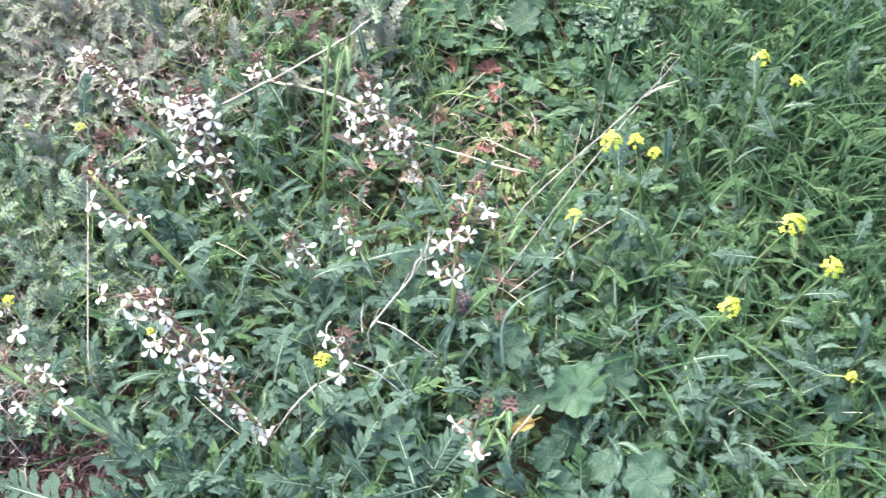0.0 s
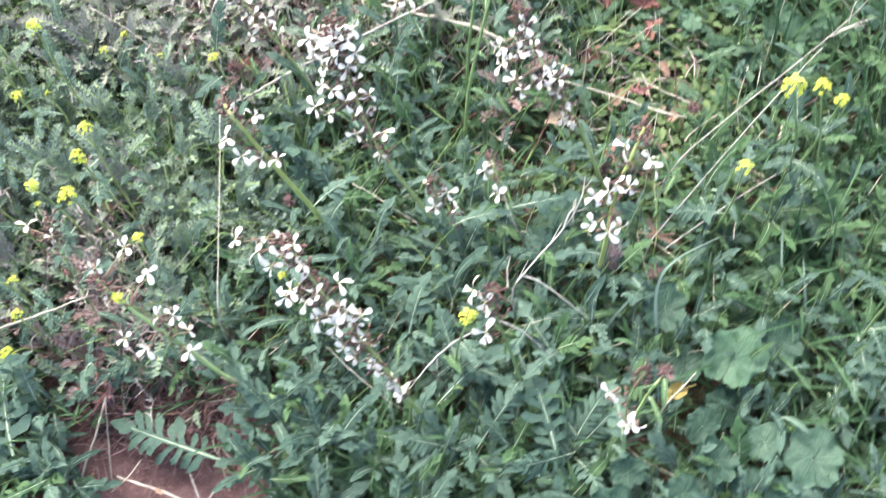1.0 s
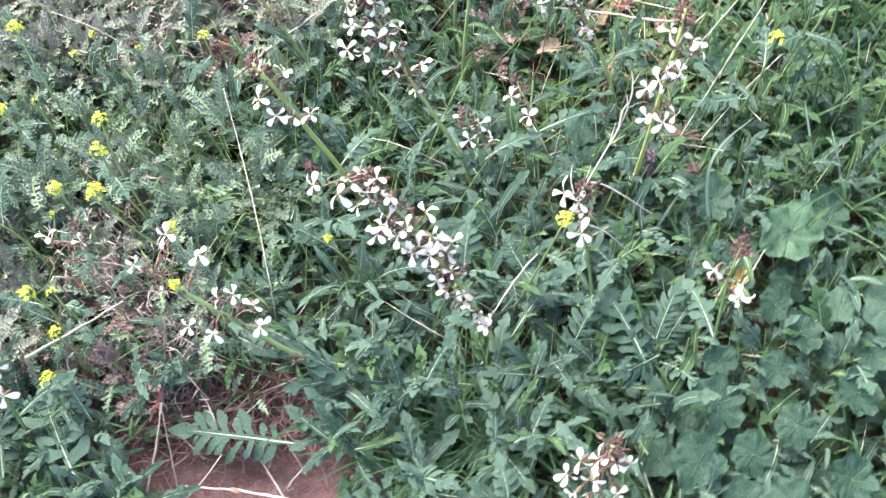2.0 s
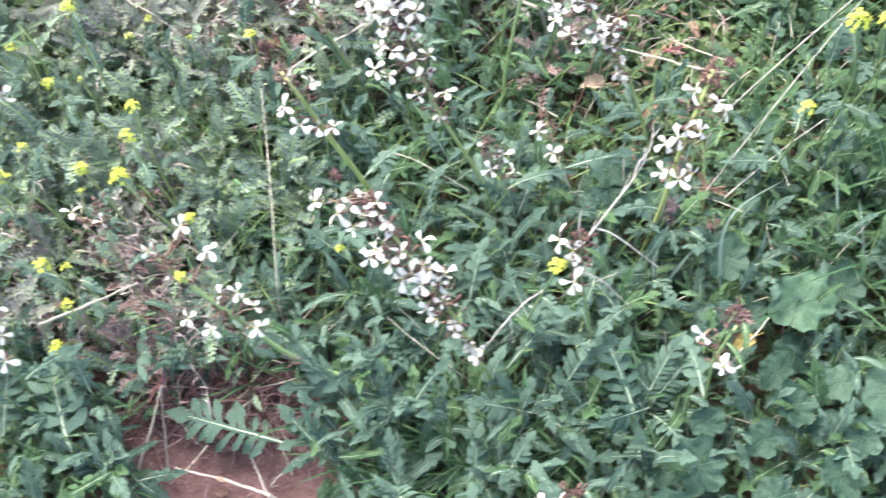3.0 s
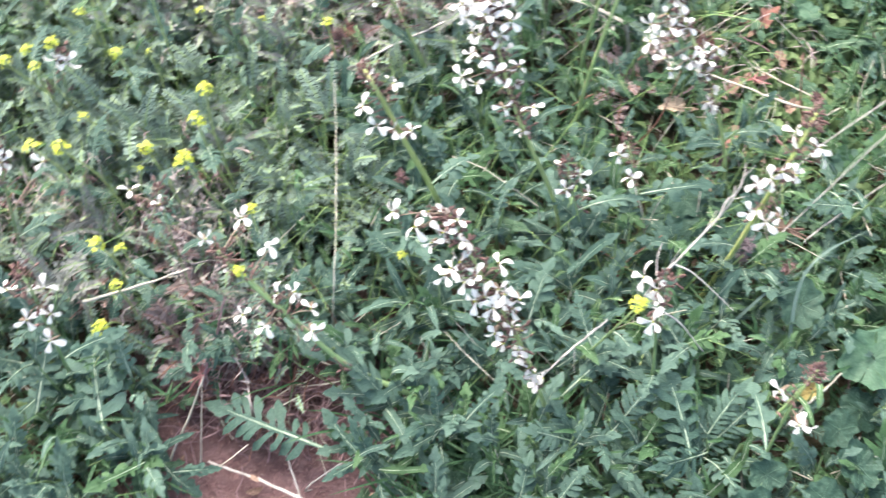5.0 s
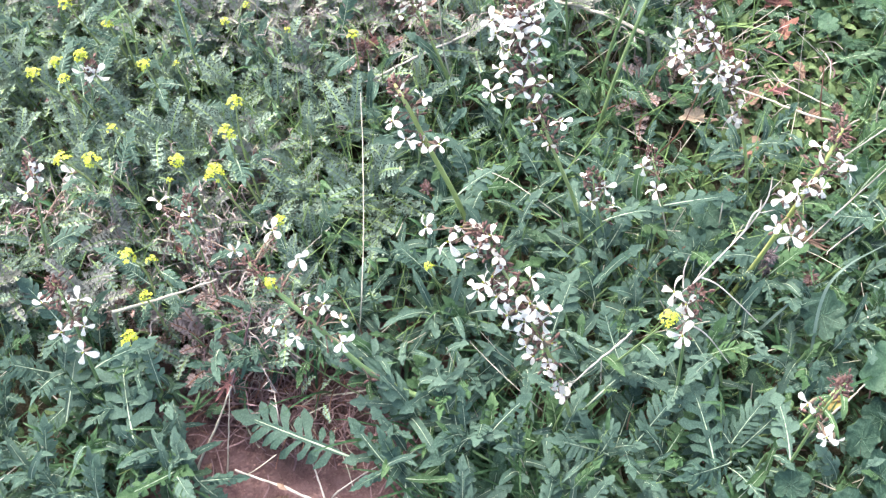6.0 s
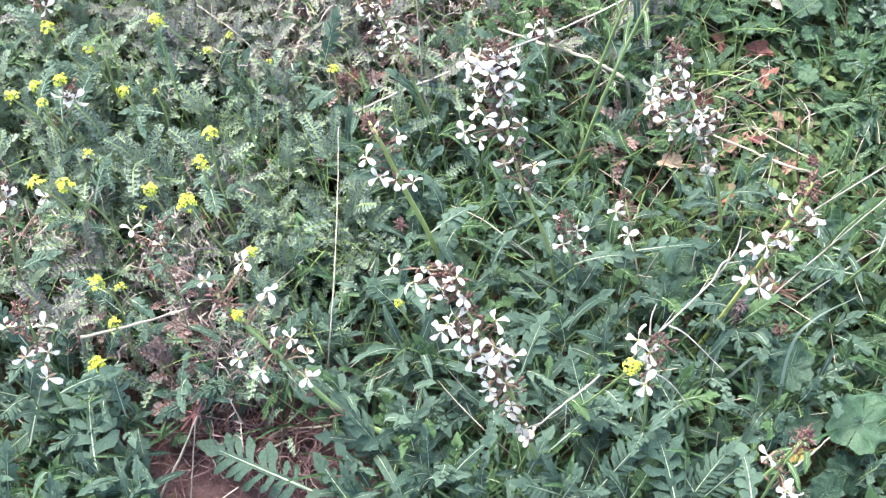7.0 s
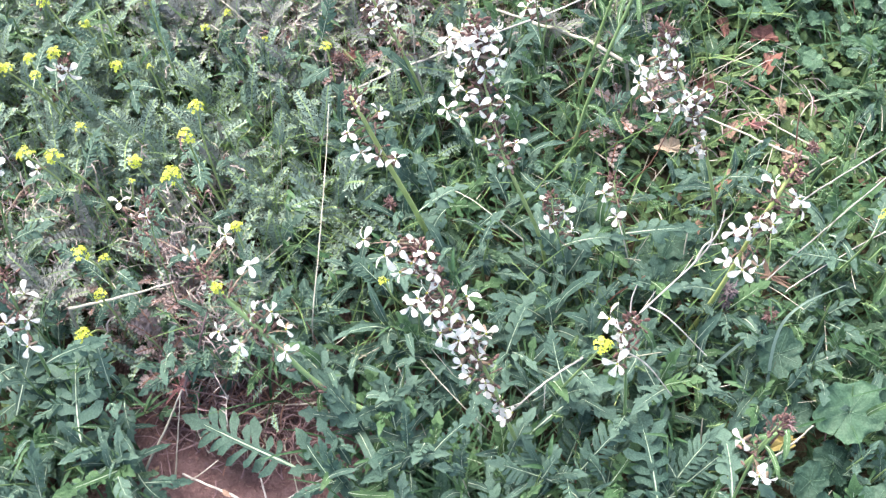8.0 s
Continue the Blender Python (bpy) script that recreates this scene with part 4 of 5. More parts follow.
rocket_plant("wild rocket with a few white flowers", 0.0022,
             [(-0.445, 0.542, 0.28), (-0.442, 0.518, 0.24), (-0.478, 0.51, 0.1), (-0.496, 0.497, 0.02)],
             [(-0.44, 0.534, 0.27), (-0.445, 0.517, 0.26), (-0.436, 0.573, 0.2)],
             [])
rocket_plant("small white-flowered wild rocket among feathery leaves", 0.0014,
             [(-0.443, 0.69, 0.23), (-0.466, 0.692, 0.15), (-0.503, 0.698, 0.02)],
             [(-0.451, 0.686, 0.22), (-0.438, 0.685, 0.22)],
             [])
rocket_plant("small white-flowered wild rocket in green undergrowth", 0.0016,
             [(-0.506, 0.785, 0.25), (-0.536, 0.799, 0.16), (-0.588, 0.827, 0.02)],
             [(-0.511, 0.782, 0.24), (-0.5, 0.781, 0.24)],
             [])
rocket_plant("wild rocket with faded white flowers on a bent stem", 0.0028,
             [(-0.144, 0.822, 0.3), (-0.12, 0.814, 0.26), (-0.099, 0.814, 0.19), (-0.067, 0.815, 0.05), (-0.06, 0.818, 0.02)],
             [(-0.149, 0.819, 0.29), (-0.135, 0.82, 0.29), (-0.119, 0.812, 0.26), (-0.163, 0.838, 0.285), (-0.150, 0.832, 0.27), (-0.138, 0.838, 0.25), (-0.172, 0.842, 0.27), (-0.126, 0.803, 0.23), (-0.111, 0.823, 0.24), (-0.155, 0.845, 0.275)],
             [(-0.124, 0.813, 0.24), (-0.140, 0.828, 0.23), (-0.118, 0.832, 0.21), (-0.106, 0.838, 0.19)])
rocket_plant("white-flowered wild rocket beside a dry stalk", 0.0016,
             [(0.044, 0.853, 0.28), (0.051, 0.853, 0.22), (0.061, 0.91, 0.02)],
             [(0.048, 0.856, 0.25), (0.036, 0.855, 0.245)],
             [])
rocket_plant("low wild rocket with a dense cluster of white flowers", 0.003,
             [(0.208, 0.268, 0.28), (0.202, 0.262, 0.26), (0.2, 0.27, 0.17), (0.21, 0.29, 0.02)],
             [(0.166, 0.254, 0.25), (0.179, 0.262, 0.26), (0.194, 0.26, 0.265), (0.207, 0.255, 0.265), (0.221, 0.256, 0.255), (0.171, 0.236, 0.245), (0.183, 0.229, 0.24), (0.193, 0.226, 0.235), (0.207, 0.233, 0.245), (0.188, 0.246, 0.255)],
             [])

MUSTARD_A = [(-0.257, 0.637, 0.29, 1), (-0.26, 0.607, 0.28, 1), (-0.301, 0.569, 0.276, 0.9),
             (-0.265, 0.567, 0.27, 1.15), (-0.336, 0.477, 0.24, 1), (-0.314, 0.48, 0.23, 0.7),
             (-0.333, 0.461, 0.17, 0.8), (-0.35, 0.426, 0.13, 1.2), (-0.187, 0.466, 0.25, 0.8),
             (-0.208, 0.555, 0.2, 0.8), (-0.178, 0.792, 0.2, 0.8), (-0.266, 0.818, 0.15, 0.6),
             (-0.327, 0.852, 0.14, 0.6), (-0.347, 0.827, 0.138, 0.7), (-0.352, 0.756, 0.29, 1)]
MUSTARD_B = [(-0.484, 0.752, 0.25, 1), (-0.448, 0.755, 0.214, 0.8), (-0.453, 0.694, 0.24, 1),
             (-0.476, 0.682, 0.24, 0.8), (-0.497, 0.664, 0.24, 0.9), (-0.461, 0.664, 0.24, 0.8),
             (-0.394, 0.711, 0.21, 0.8), (-0.364, 0.724, 0.2, 0.5), (-0.4, 0.569, 0.25, 1.1),
             (-0.43, 0.566, 0.25, 1), (-0.412, 0.634, 0.2, 0.7), (-0.332, 0.582, 0.2, 0.5),
             (-0.049, 0.545, 0.163, 0.7), (-0.003, 0.464, 0.08, 0.6), (0.184, 0.454, 0.35, 1)]
MUSTARD_C = [(0.455, 0.716, 0.36, 1.25), (0.48, 0.718, 0.36, 1), (0.503, 0.717, 0.34, 0.9),
             (0.425, 0.674, 0.272, 1), (0.632, 0.88, 0.3, 1.1), (0.674, 0.864, 0.28, 0.9),
             (0.64, 0.631, 0.36, 1.45), (0.681, 0.594, 0.34, 1.2), (0.587, 0.563, 0.3, 1.3),
             (0.736, 0.535, 0.2, 0.8)]

for _list in (MUSTARD_A, MUSTARD_B, MUSTARD_C):
    for _q in _list:
        mustard_plant(*_q)
dry_stem("dry grey twig lying among rocket leaves", 0.0016, [(0.104, 0.436, 0.13), (0.11, 0.439, 0.15), (0.131, 0.456, 0.185), (0.155, 0.481, 0.195), (0.173, 0.526, 0.12)])
dry_stem("dry branching grey twig leaning over green leaves", 0.0016, [(0.204, 0.556, 0.1), (0.207, 0.538, 0.2), (0.217, 0.537, 0.25), (0.254, 0.585, 0.27), (0.268, 0.61, 0.29), (0.27, 0.629, 0.3)],
         [(0.001, [(0.218, 0.539, 0.25), (0.24, 0.536, 0.24), (0.285, 0.522, 0.2)]),
          (0.001, [(0.205, 0.529, 0.24), (0.203, 0.543, 0.25), (0.205, 0.554, 0.26)]),
          (0.0012, [(0.254, 0.585, 0.27), (0.258, 0.597, 0.28), (0.263, 0.602, 0.285), (0.263, 0.609, 0.29)]),
          (0.001, [(0.199, 0.472, 0.3), (0.226, 0.474, 0.27), (0.257, 0.468, 0.22)])])
dry_stem("long dry grey-white stalk with a branched tip", 0.0014, [(0.355, 0.742, 0.1), (0.376, 0.752, 0.15), (0.421, 0.775, 0.21), (0.469, 0.8, 0.265), (0.505, 0.815, 0.32), (0.527, 0.828, 0.358)],
         [(0.0007, [(0.501, 0.807, 0.32), (0.517, 0.808, 0.335), (0.529, 0.81, 0.34)]),
          (0.0007, [(0.509, 0.811, 0.33), (0.511, 0.822, 0.345), (0.519, 0.83, 0.355)]),
          (0.0007, [(0.496, 0.807, 0.31), (0.513, 0.813, 0.32), (0.525, 0.813, 0.325)])])
dry_stem("short pale dry stem beside mallow leaves", 0.0018, [(0.373, 0.459, 0.13), (0.388, 0.474, 0.15), (0.401, 0.49, 0.16)])
dry_stem("thin straight grey-white stalk", 0.0011, [(0.345, 0.66, 0.1), (0.378, 0.69, 0.157), (0.42, 0.727, 0.228), (0.466, 0.775, 0.278), (0.49, 0.8, 0.3)])
dry_stem("fallen grey-white stalk over green leaves", 0.0012, [(0.36, 0.63, 0.15), (0.372, 0.65, 0.13), (0.435, 0.72, 0.105), (0.482, 0.768, 0.085), (0.5, 0.79, 0.06)])
dry_stem("short bleached straw on low cover", 0.0015, [(0.31, 0.906, 0.05), (0.346, 0.89, 0.05), (0.383, 0.878, 0.045)])
dry_stem("long dry grey stalk lying across the plants", 0.0022, [(-0.168, 0.795, 0.1), (-0.118, 0.822, 0.12), (-0.038, 0.867, 0.14), (0.042, 0.909, 0.16), (0.119, 0.964, 0.17), (0.16, 1.009, 0.17)])
dry_stem("thick bleached stalk lying among low leaves", 0.0036, [(-0.025, 0.944, 0.115), (0.034, 0.932, 0.115), (0.098, 0.924, 0.11), (0.149, 0.908, 0.1)])
dry_stem("bleached stalk lying among low leaves", 0.0024, [(0.204, 0.875, 0.085), (0.287, 0.855, 0.085), (0.343, 0.842, 0.08), (0.382, 0.843, 0.07)])
dry_stem("thin upright straw stem", 0.0011, [(-0.156, 0.724, 0.19), (-0.136, 0.639, 0.19), (-0.119, 0.556, 0.185), (-0.111, 0.488, 0.15), (-0.129, 0.499, 0.02)])
dry_stem("thin pale dry stem", 0.0014, [(-0.096, 0.86, 0.26), (-0.086, 0.827, 0.22), (-0.076, 0.805, 0.14), (-0.057, 0.807, 0.06)])
dry_stem("thin curved dry stem", 0.001, [(-0.021, 0.684, 0.13), (0.014, 0.67, 0.14), (0.049, 0.652, 0.14), (0.08, 0.643, 0.12)])
dry_stem("short thick bleached straw", 0.0028, [(-0.376, 0.451, 0.13), (-0.322, 0.473, 0.14), (-0.272, 0.502, 0.14)])
dry_stem("leaning bleached dry stem over red earth", 0.0022, [(-0.241, 0.403, 0.09), (-0.254, 0.368, 0.06), (-0.274, 0.324, 0.02)])
dry_stem("leaning bleached dry stem over red earth", 0.0014, [(-0.244, 0.399, 0.08), (-0.243, 0.366, 0.05), (-0.243, 0.328, 0.01)])
dry_stem("upright reddish dry stem at the edge of bare soil", 0.0024, [(-0.229, 0.481, 0.13), (-0.236, 0.462, 0.105), (-0.240, 0.447, 0.085), (-0.249, 0.406, 0.06), (-0.25, 0.405, 0.005)])
dry_stem("dry stem lying on bare soil", 0.0016, [(-0.319, 0.385, 0.02), (-0.256, 0.4, 0.025), (-0.19, 0.408, 0.02), (-0.131, 0.427, 0.03)])
dry_stem("broken pinkish grey straw lying on red earth", 0.0028, [(-0.232, 0.328, 0.022), (-0.172, 0.318, 0.024), (-0.119, 0.305, 0.02)])
dry_stem("thin grey straw lying on red earth", 0.0018, [(-0.152, 0.356, 0.04), (-0.138, 0.332, 0.03), (-0.124, 0.307, 0.02)])
dry_stem("thin grey straw lying on red earth", 0.0014, [(-0.059, 0.368, 0.04), (-0.088, 0.346, 0.035), (-0.116, 0.324, 0.02)])
dry_stem("dry stem lying on bare soil", 0.0014, [(-0.31, 0.417, 0.03), (-0.251, 0.417, 0.04), (-0.195, 0.42, 0.03)])
dry_stem("thin dead stem in the undergrowth", 0.0016, [(-0.37, 0.873, 0.16), (-0.319, 0.855, 0.14), (-0.279, 0.841, 0.1), (-0.248, 0.834, 0.05)])
dry_stem("thin pale stem among rosette leaves", 0.0012, [(0.004, 0.484, 0.12), (0.036, 0.462, 0.11), (0.07, 0.444, 0.09), (0.093, 0.441, 0.05)])
dry_stem("forked dry stem standing among green leaves", 0.0013, [(0.175, 0.679, 0.15), (0.192, 0.65, 0.13), (0.205, 0.653, 0.05)])
dry_stem("forked dry stem standing among green leaves", 0.001, [(0.214, 0.674, 0.14), (0.206, 0.658, 0.12), (0.201, 0.65, 0.08)])


def flower_head(label, x, y, z, size):
    """A dried, spiky flower head on a thin stalk."""
    g = ground_z(x, y)
    ob = thing("dried_flower_head", (x, y, g), label, "wildflower", "dried flower heads")
    s = Shape()
    s.tube(curve_points([(0, 0, -0.004), (0.004, 0.006, (z - g) * 0.5), (0, 0, z - g)], 4), [0.0012] * 9, 5)
    part("stem", s.mesh("stem", [STEM_RED]), ob)
    h = Shape()
    for k in range(110):
        v = Vector((U(-1, 1), U(-1, 1), U(-0.6, 1))).normalized()
        a = Vector((U(-0.3, 0.3) * size, U(-0.3, 0.3) * size, z - g + U(-0.8, 0.3) * size)) + v * size * 0.15
        h.tube([a, a + v * size * U(0.2, 0.55)], [0.0008, 0.0004], 4, RNG.choice((0, 0, 1)))
    part("head", h.mesh("head", [PURPLE_DRY, PURPLE_DRY] if "purplish" in label else [BUD, STRAW_PINK]), ob)


def tall_stem(label, line, r, mat=STEM_PALE):
    base = Vector(line[-1])
    base.z = ground_z(base.x, base.y)
    ob = thing("weed_stem", base, label, "weed", "green weed stems")
    s, c = stem_mesh([Vector(q) - base for q in line[:-1]] + [Vector((0, 0, -0.005))], r, None, 6, 0.6)
    part("stem", s.mesh("stem", [mat]), ob)
    for k in c[2:-4:3]:
        part("leaf", RNG.choice(LANCE_GREEN), ob, posed(k, U(0, 6.28), radians(U(0, 40)), U(-0.3, 0.3), U(0.2, 0.45)))


def wide_blade(label, line, w):
    base = Vector(line[0])
    base.z = ground_z(base.x, base.y)
    ob = thing("grass_leaf", base, label, "grass", "broad grass leaves")
    c = curve_points([Vector(q) - base for q in line], 6)
    s = Shape()
    rows = []
    for i, q in enumerate(c[:-1]):
        d = (c[i + 1] - q).normalized()
        sd = d.cross(Vector((0, -0.5, 0.86))).normalized()
        ww = w * 0.5 * (1 - (i / len(c)) ** 3)
        rows.append([q - sd * ww + Vector((0, 0, ww * 0.4)), q, q + sd * ww + Vector((0, 0, ww * 0.4))])
    rows.append([c[-1]])
    s.strip(rows)
    part("blade", s.mesh("blade", [FEATHER_LEAF]), ob)


flower_head("dark purplish dried flower head on a thin stalk", 0.306, 0.629, 0.13, 0.014)
flower_head("dark purplish dried flower head on a thin stalk", 0.307, 0.624, 0.11, 0.012)
flower_head("reddish brown seed head beside mallow leaves", 0.368, 0.473, 0.2, 0.014)
flower_head("reddish brown seed head beside mallow leaves", 0.353, 0.614, 0.12, 0.012)
flower_head("reddish brown seed head among grass", 0.382, 0.853, 0.08, 0.013)
flower_head("brown dried flower head in low green cover", 0.281, 0.771, 0.06, 0.014)
flower_head("brown dried flower head in low green cover", 0.276, 0.76, 0.05, 0.012)
flower_head("reddish brown dried head among feathery leaves", -0.182, 0.83, 0.12, 0.013)
flower_head("reddish brown dried head among feathery leaves", -0.072, 0.651, 0.13, 0.011)
tall_stem("tall pale green weed stem with narrow leaves", [(0.155, 0.896, 0.3), (0.133, 0.85, 0.22), (0.114, 0.808, 0.12), (0.105, 0.793, 0.02)], 0.0027, STEM_GREEN)
tall_stem("tall pale green weed stem with narrow leaves", [(0.129, 0.892, 0.28), (0.116, 0.872, 0.2), (0.105, 0.859, 0.1), (0.103, 0.85, 0.02)], 0.0024, STEM_GREEN)
tall_stem("tall pale green weed stem with narrow leaves", [(-0.449, 0.786, 0.2), (-0.441, 0.759, 0.15), (-0.451, 0.767, 0.02)], 0.0016)
tall_stem("tall pale green weed stem with narrow leaves", [(-0.443, 0.781, 0.22), (-0.433, 0.772, 0.18), (-0.482, 0.804, 0.02)], 0.0018)
tall_stem("short thick yellow-green weed stem beside mallow leaves", [(0.371, 0.475, 0.2), (0.357, 0.458, 0.19), (0.346, 0.444, 0.15), (0.330, 0.427, 0.1), (0.322, 0.420, 0.02)], 0.0026, STEM_GREEN)
wide_blade("long bent bluish grass leaf rising from mallow leaves", [(0.38, 0.507, 0.02), (0.362, 0.544, 0.1), (0.354, 0.574, 0.17), (0.37, 0.6, 0.19), (0.421, 0.649, 0.16)], 0.0035)
wide_blade("broad pale grass leaf among mallow leaves", [(0.298, 0.557, 0.02), (0.313, 0.563, 0.1), (0.348, 0.597, 0.14)], 0.0035)
wide_blade("broad grass leaf among green undergrowth", [(0.508, 0.604, 0.02), (0.491, 0.63, 0.1), (0.483, 0.678, 0.14)], 0.0035)
wide_blade("broad grass leaf among green undergrowth", [(0.536, 0.568, 0.02), (0.517, 0.609, 0.1), (0.508, 0.647, 0.13)], 0.0035)
wide_blade("broad grass leaf among green undergrowth", [(0.588, 0.527, 0.02), (0.632, 0.531, 0.09), (0.687, 0.546, 0.11)], 0.004)

# ---- large single leaves ----
MALLOW_LEAVES = ((0.444, 0.528, 0.115, 0.036), (0.334, 0.343, 0.12, 0.031), (0.305, 0.285, 0.12, 0.033), (0.360, 0.290, 0.115, 0.024), (0.399, 0.375, 0.115, 0.021),
                 (0.430, 0.412, 0.12, 0.025), (0.407, 0.314, 0.12, 0.024), (0.387, 0.238, 0.11, 0.029), (0.474, 0.341, 0.12, 0.025), (0.449, 0.256, 0.12, 0.027),
                 (0.366, 0.573, 0.12, 0.027), (0.479, 0.441, 0.11, 0.022), (0.343, 0.388, 0.12, 0.019), (0.416, 0.452, 0.10, 0.021), (0.527, 0.428, 0.12, 0.033),
                 (0.494, 0.559, 0.09, 0.027), (0.394, 0.520, 0.09, 0.022), (0.300, 0.340, 0.10, 0.020), (0.345, 0.245, 0.11, 0.025), (0.500, 0.385, 0.11, 0.022),
                 (0.354, 1.098, 0.07, 0.030), (0.440, 0.480, 0.085, 0.024), (0.465, 0.395, 0.10, 0.020), (0.515, 0.300, 0.11, 0.024), (0.272, 0.300, 0.09, 0.021))
for _x, _y, _z, _r in MALLOW_LEAVES:
    _k = min(range(7), key=lambda i: abs(MALLOW_R[i] - _r))
    _s = 0.93 * _r / MALLOW_R[_k]
    _g = ground_z(_x, _y)
    _ob = thing("mallow_plant", (_x + 0.02, _y + 0.02, _g), "mallow with a large round scalloped green leaf", "leafy plant", "mallow plants")
    _tip = Vector((-0.02, -0.02, _z - _g))
    part("leaf", (YOUNG if _r > 0.034 else MALLOW)[_k], _ob, Matrix.Translation(_tip) @ Matrix.Rotation(U(-0.5, 0.5), 4, 'Z') @ Matrix.Rotation(U(0.0, 0.35), 4, 'X') @ Matrix.Rotation(U(-0.2, 0.2), 4, 'Y') @ Matrix.Scale(_s, 4))
    part("leaf_stalk", PETIOLE, _ob, Matrix.Translation(_tip) @ Vector((0, 0, 1)).rotation_difference(_tip).to_matrix().to_4x4() @ Matrix.Diagonal((0.09, 0.09, _tip.length, 1)))


# ---- single pinnate leaves lying over the soil ----
def lying_leaf(label, base, tip, me, size):
    a, b = Vector(base), Vector(tip)
    g = ground_z(a.x, a.y)
    ob = thing("pinnate_rosette", (a.x, a.y, g), label, "leafy plant", "pinnate rosettes")
    d = b - a
    part("leaf", me, ob, Matrix.Translation((0, 0, a.z - g)) @ Matrix.Rotation(math.atan2(-d.x, d.y), 4, 'Z') @ Matrix.Rotation(math.atan2(d.z, math.hypot(d.x, d.y)), 4, 'X') @ Matrix.Scale(size, 4))
    s = Shape()
    s.tube([(0, 0, -0.004), (0.002, 0.0, (a.z - g) * 0.5), (0, 0, a.z - g)], [0.0022, 0.002, 0.0016], 6)
    part("stem", s.mesh("stem", [STEM_GREEN]), ob)


LYING = pinnate_leaf("pinnate_leaf", [ROCKET_LEAF, RIB], 0.128, 8, 0.038, 0.0092, 0.0034, 0.020, 14, -14, 6, random.Random(5), 0.12, 16, 0.08)
BROAD = [pinnate_leaf("broad_leaf", [ROCKET_LEAF, RIB], 0.105, 5, 0.040, 0.0130, 0.0040, 0.026, 12, -12, b, random.Random(k), 0.12, 20, 0.12) for b, k in ((6, 4), (-8, 9))]
lying_leaf("green pinnate leaf with white midrib over bare soil", (-0.106, 0.358, 0.048), (-0.240, 0.377, 0.055), LYING, 1.02)
lying_leaf("blue-green pinnate leaf with white midrib beside soil", (-0.322, 0.321, 0.10), (-0.362, 0.405, 0.105), BROAD[0], 1.0)
lying_leaf("blue-green pinnate leaf with white midrib beside soil", (-0.405, 0.335, 0.09), (-0.41, 0.425, 0.10), BROAD[1], 0.8)
lying_leaf("grey-green lobed leaf with white midrib", (0.27, 0.395, 0.11), (0.235, 0.49, 0.13), BROAD[1], 0.85)
lying_leaf("grey-green lobed leaf with white midrib", (0.135, 0.44, 0.10), (0.19, 0.50, 0.12), BIG[2], 0.85)


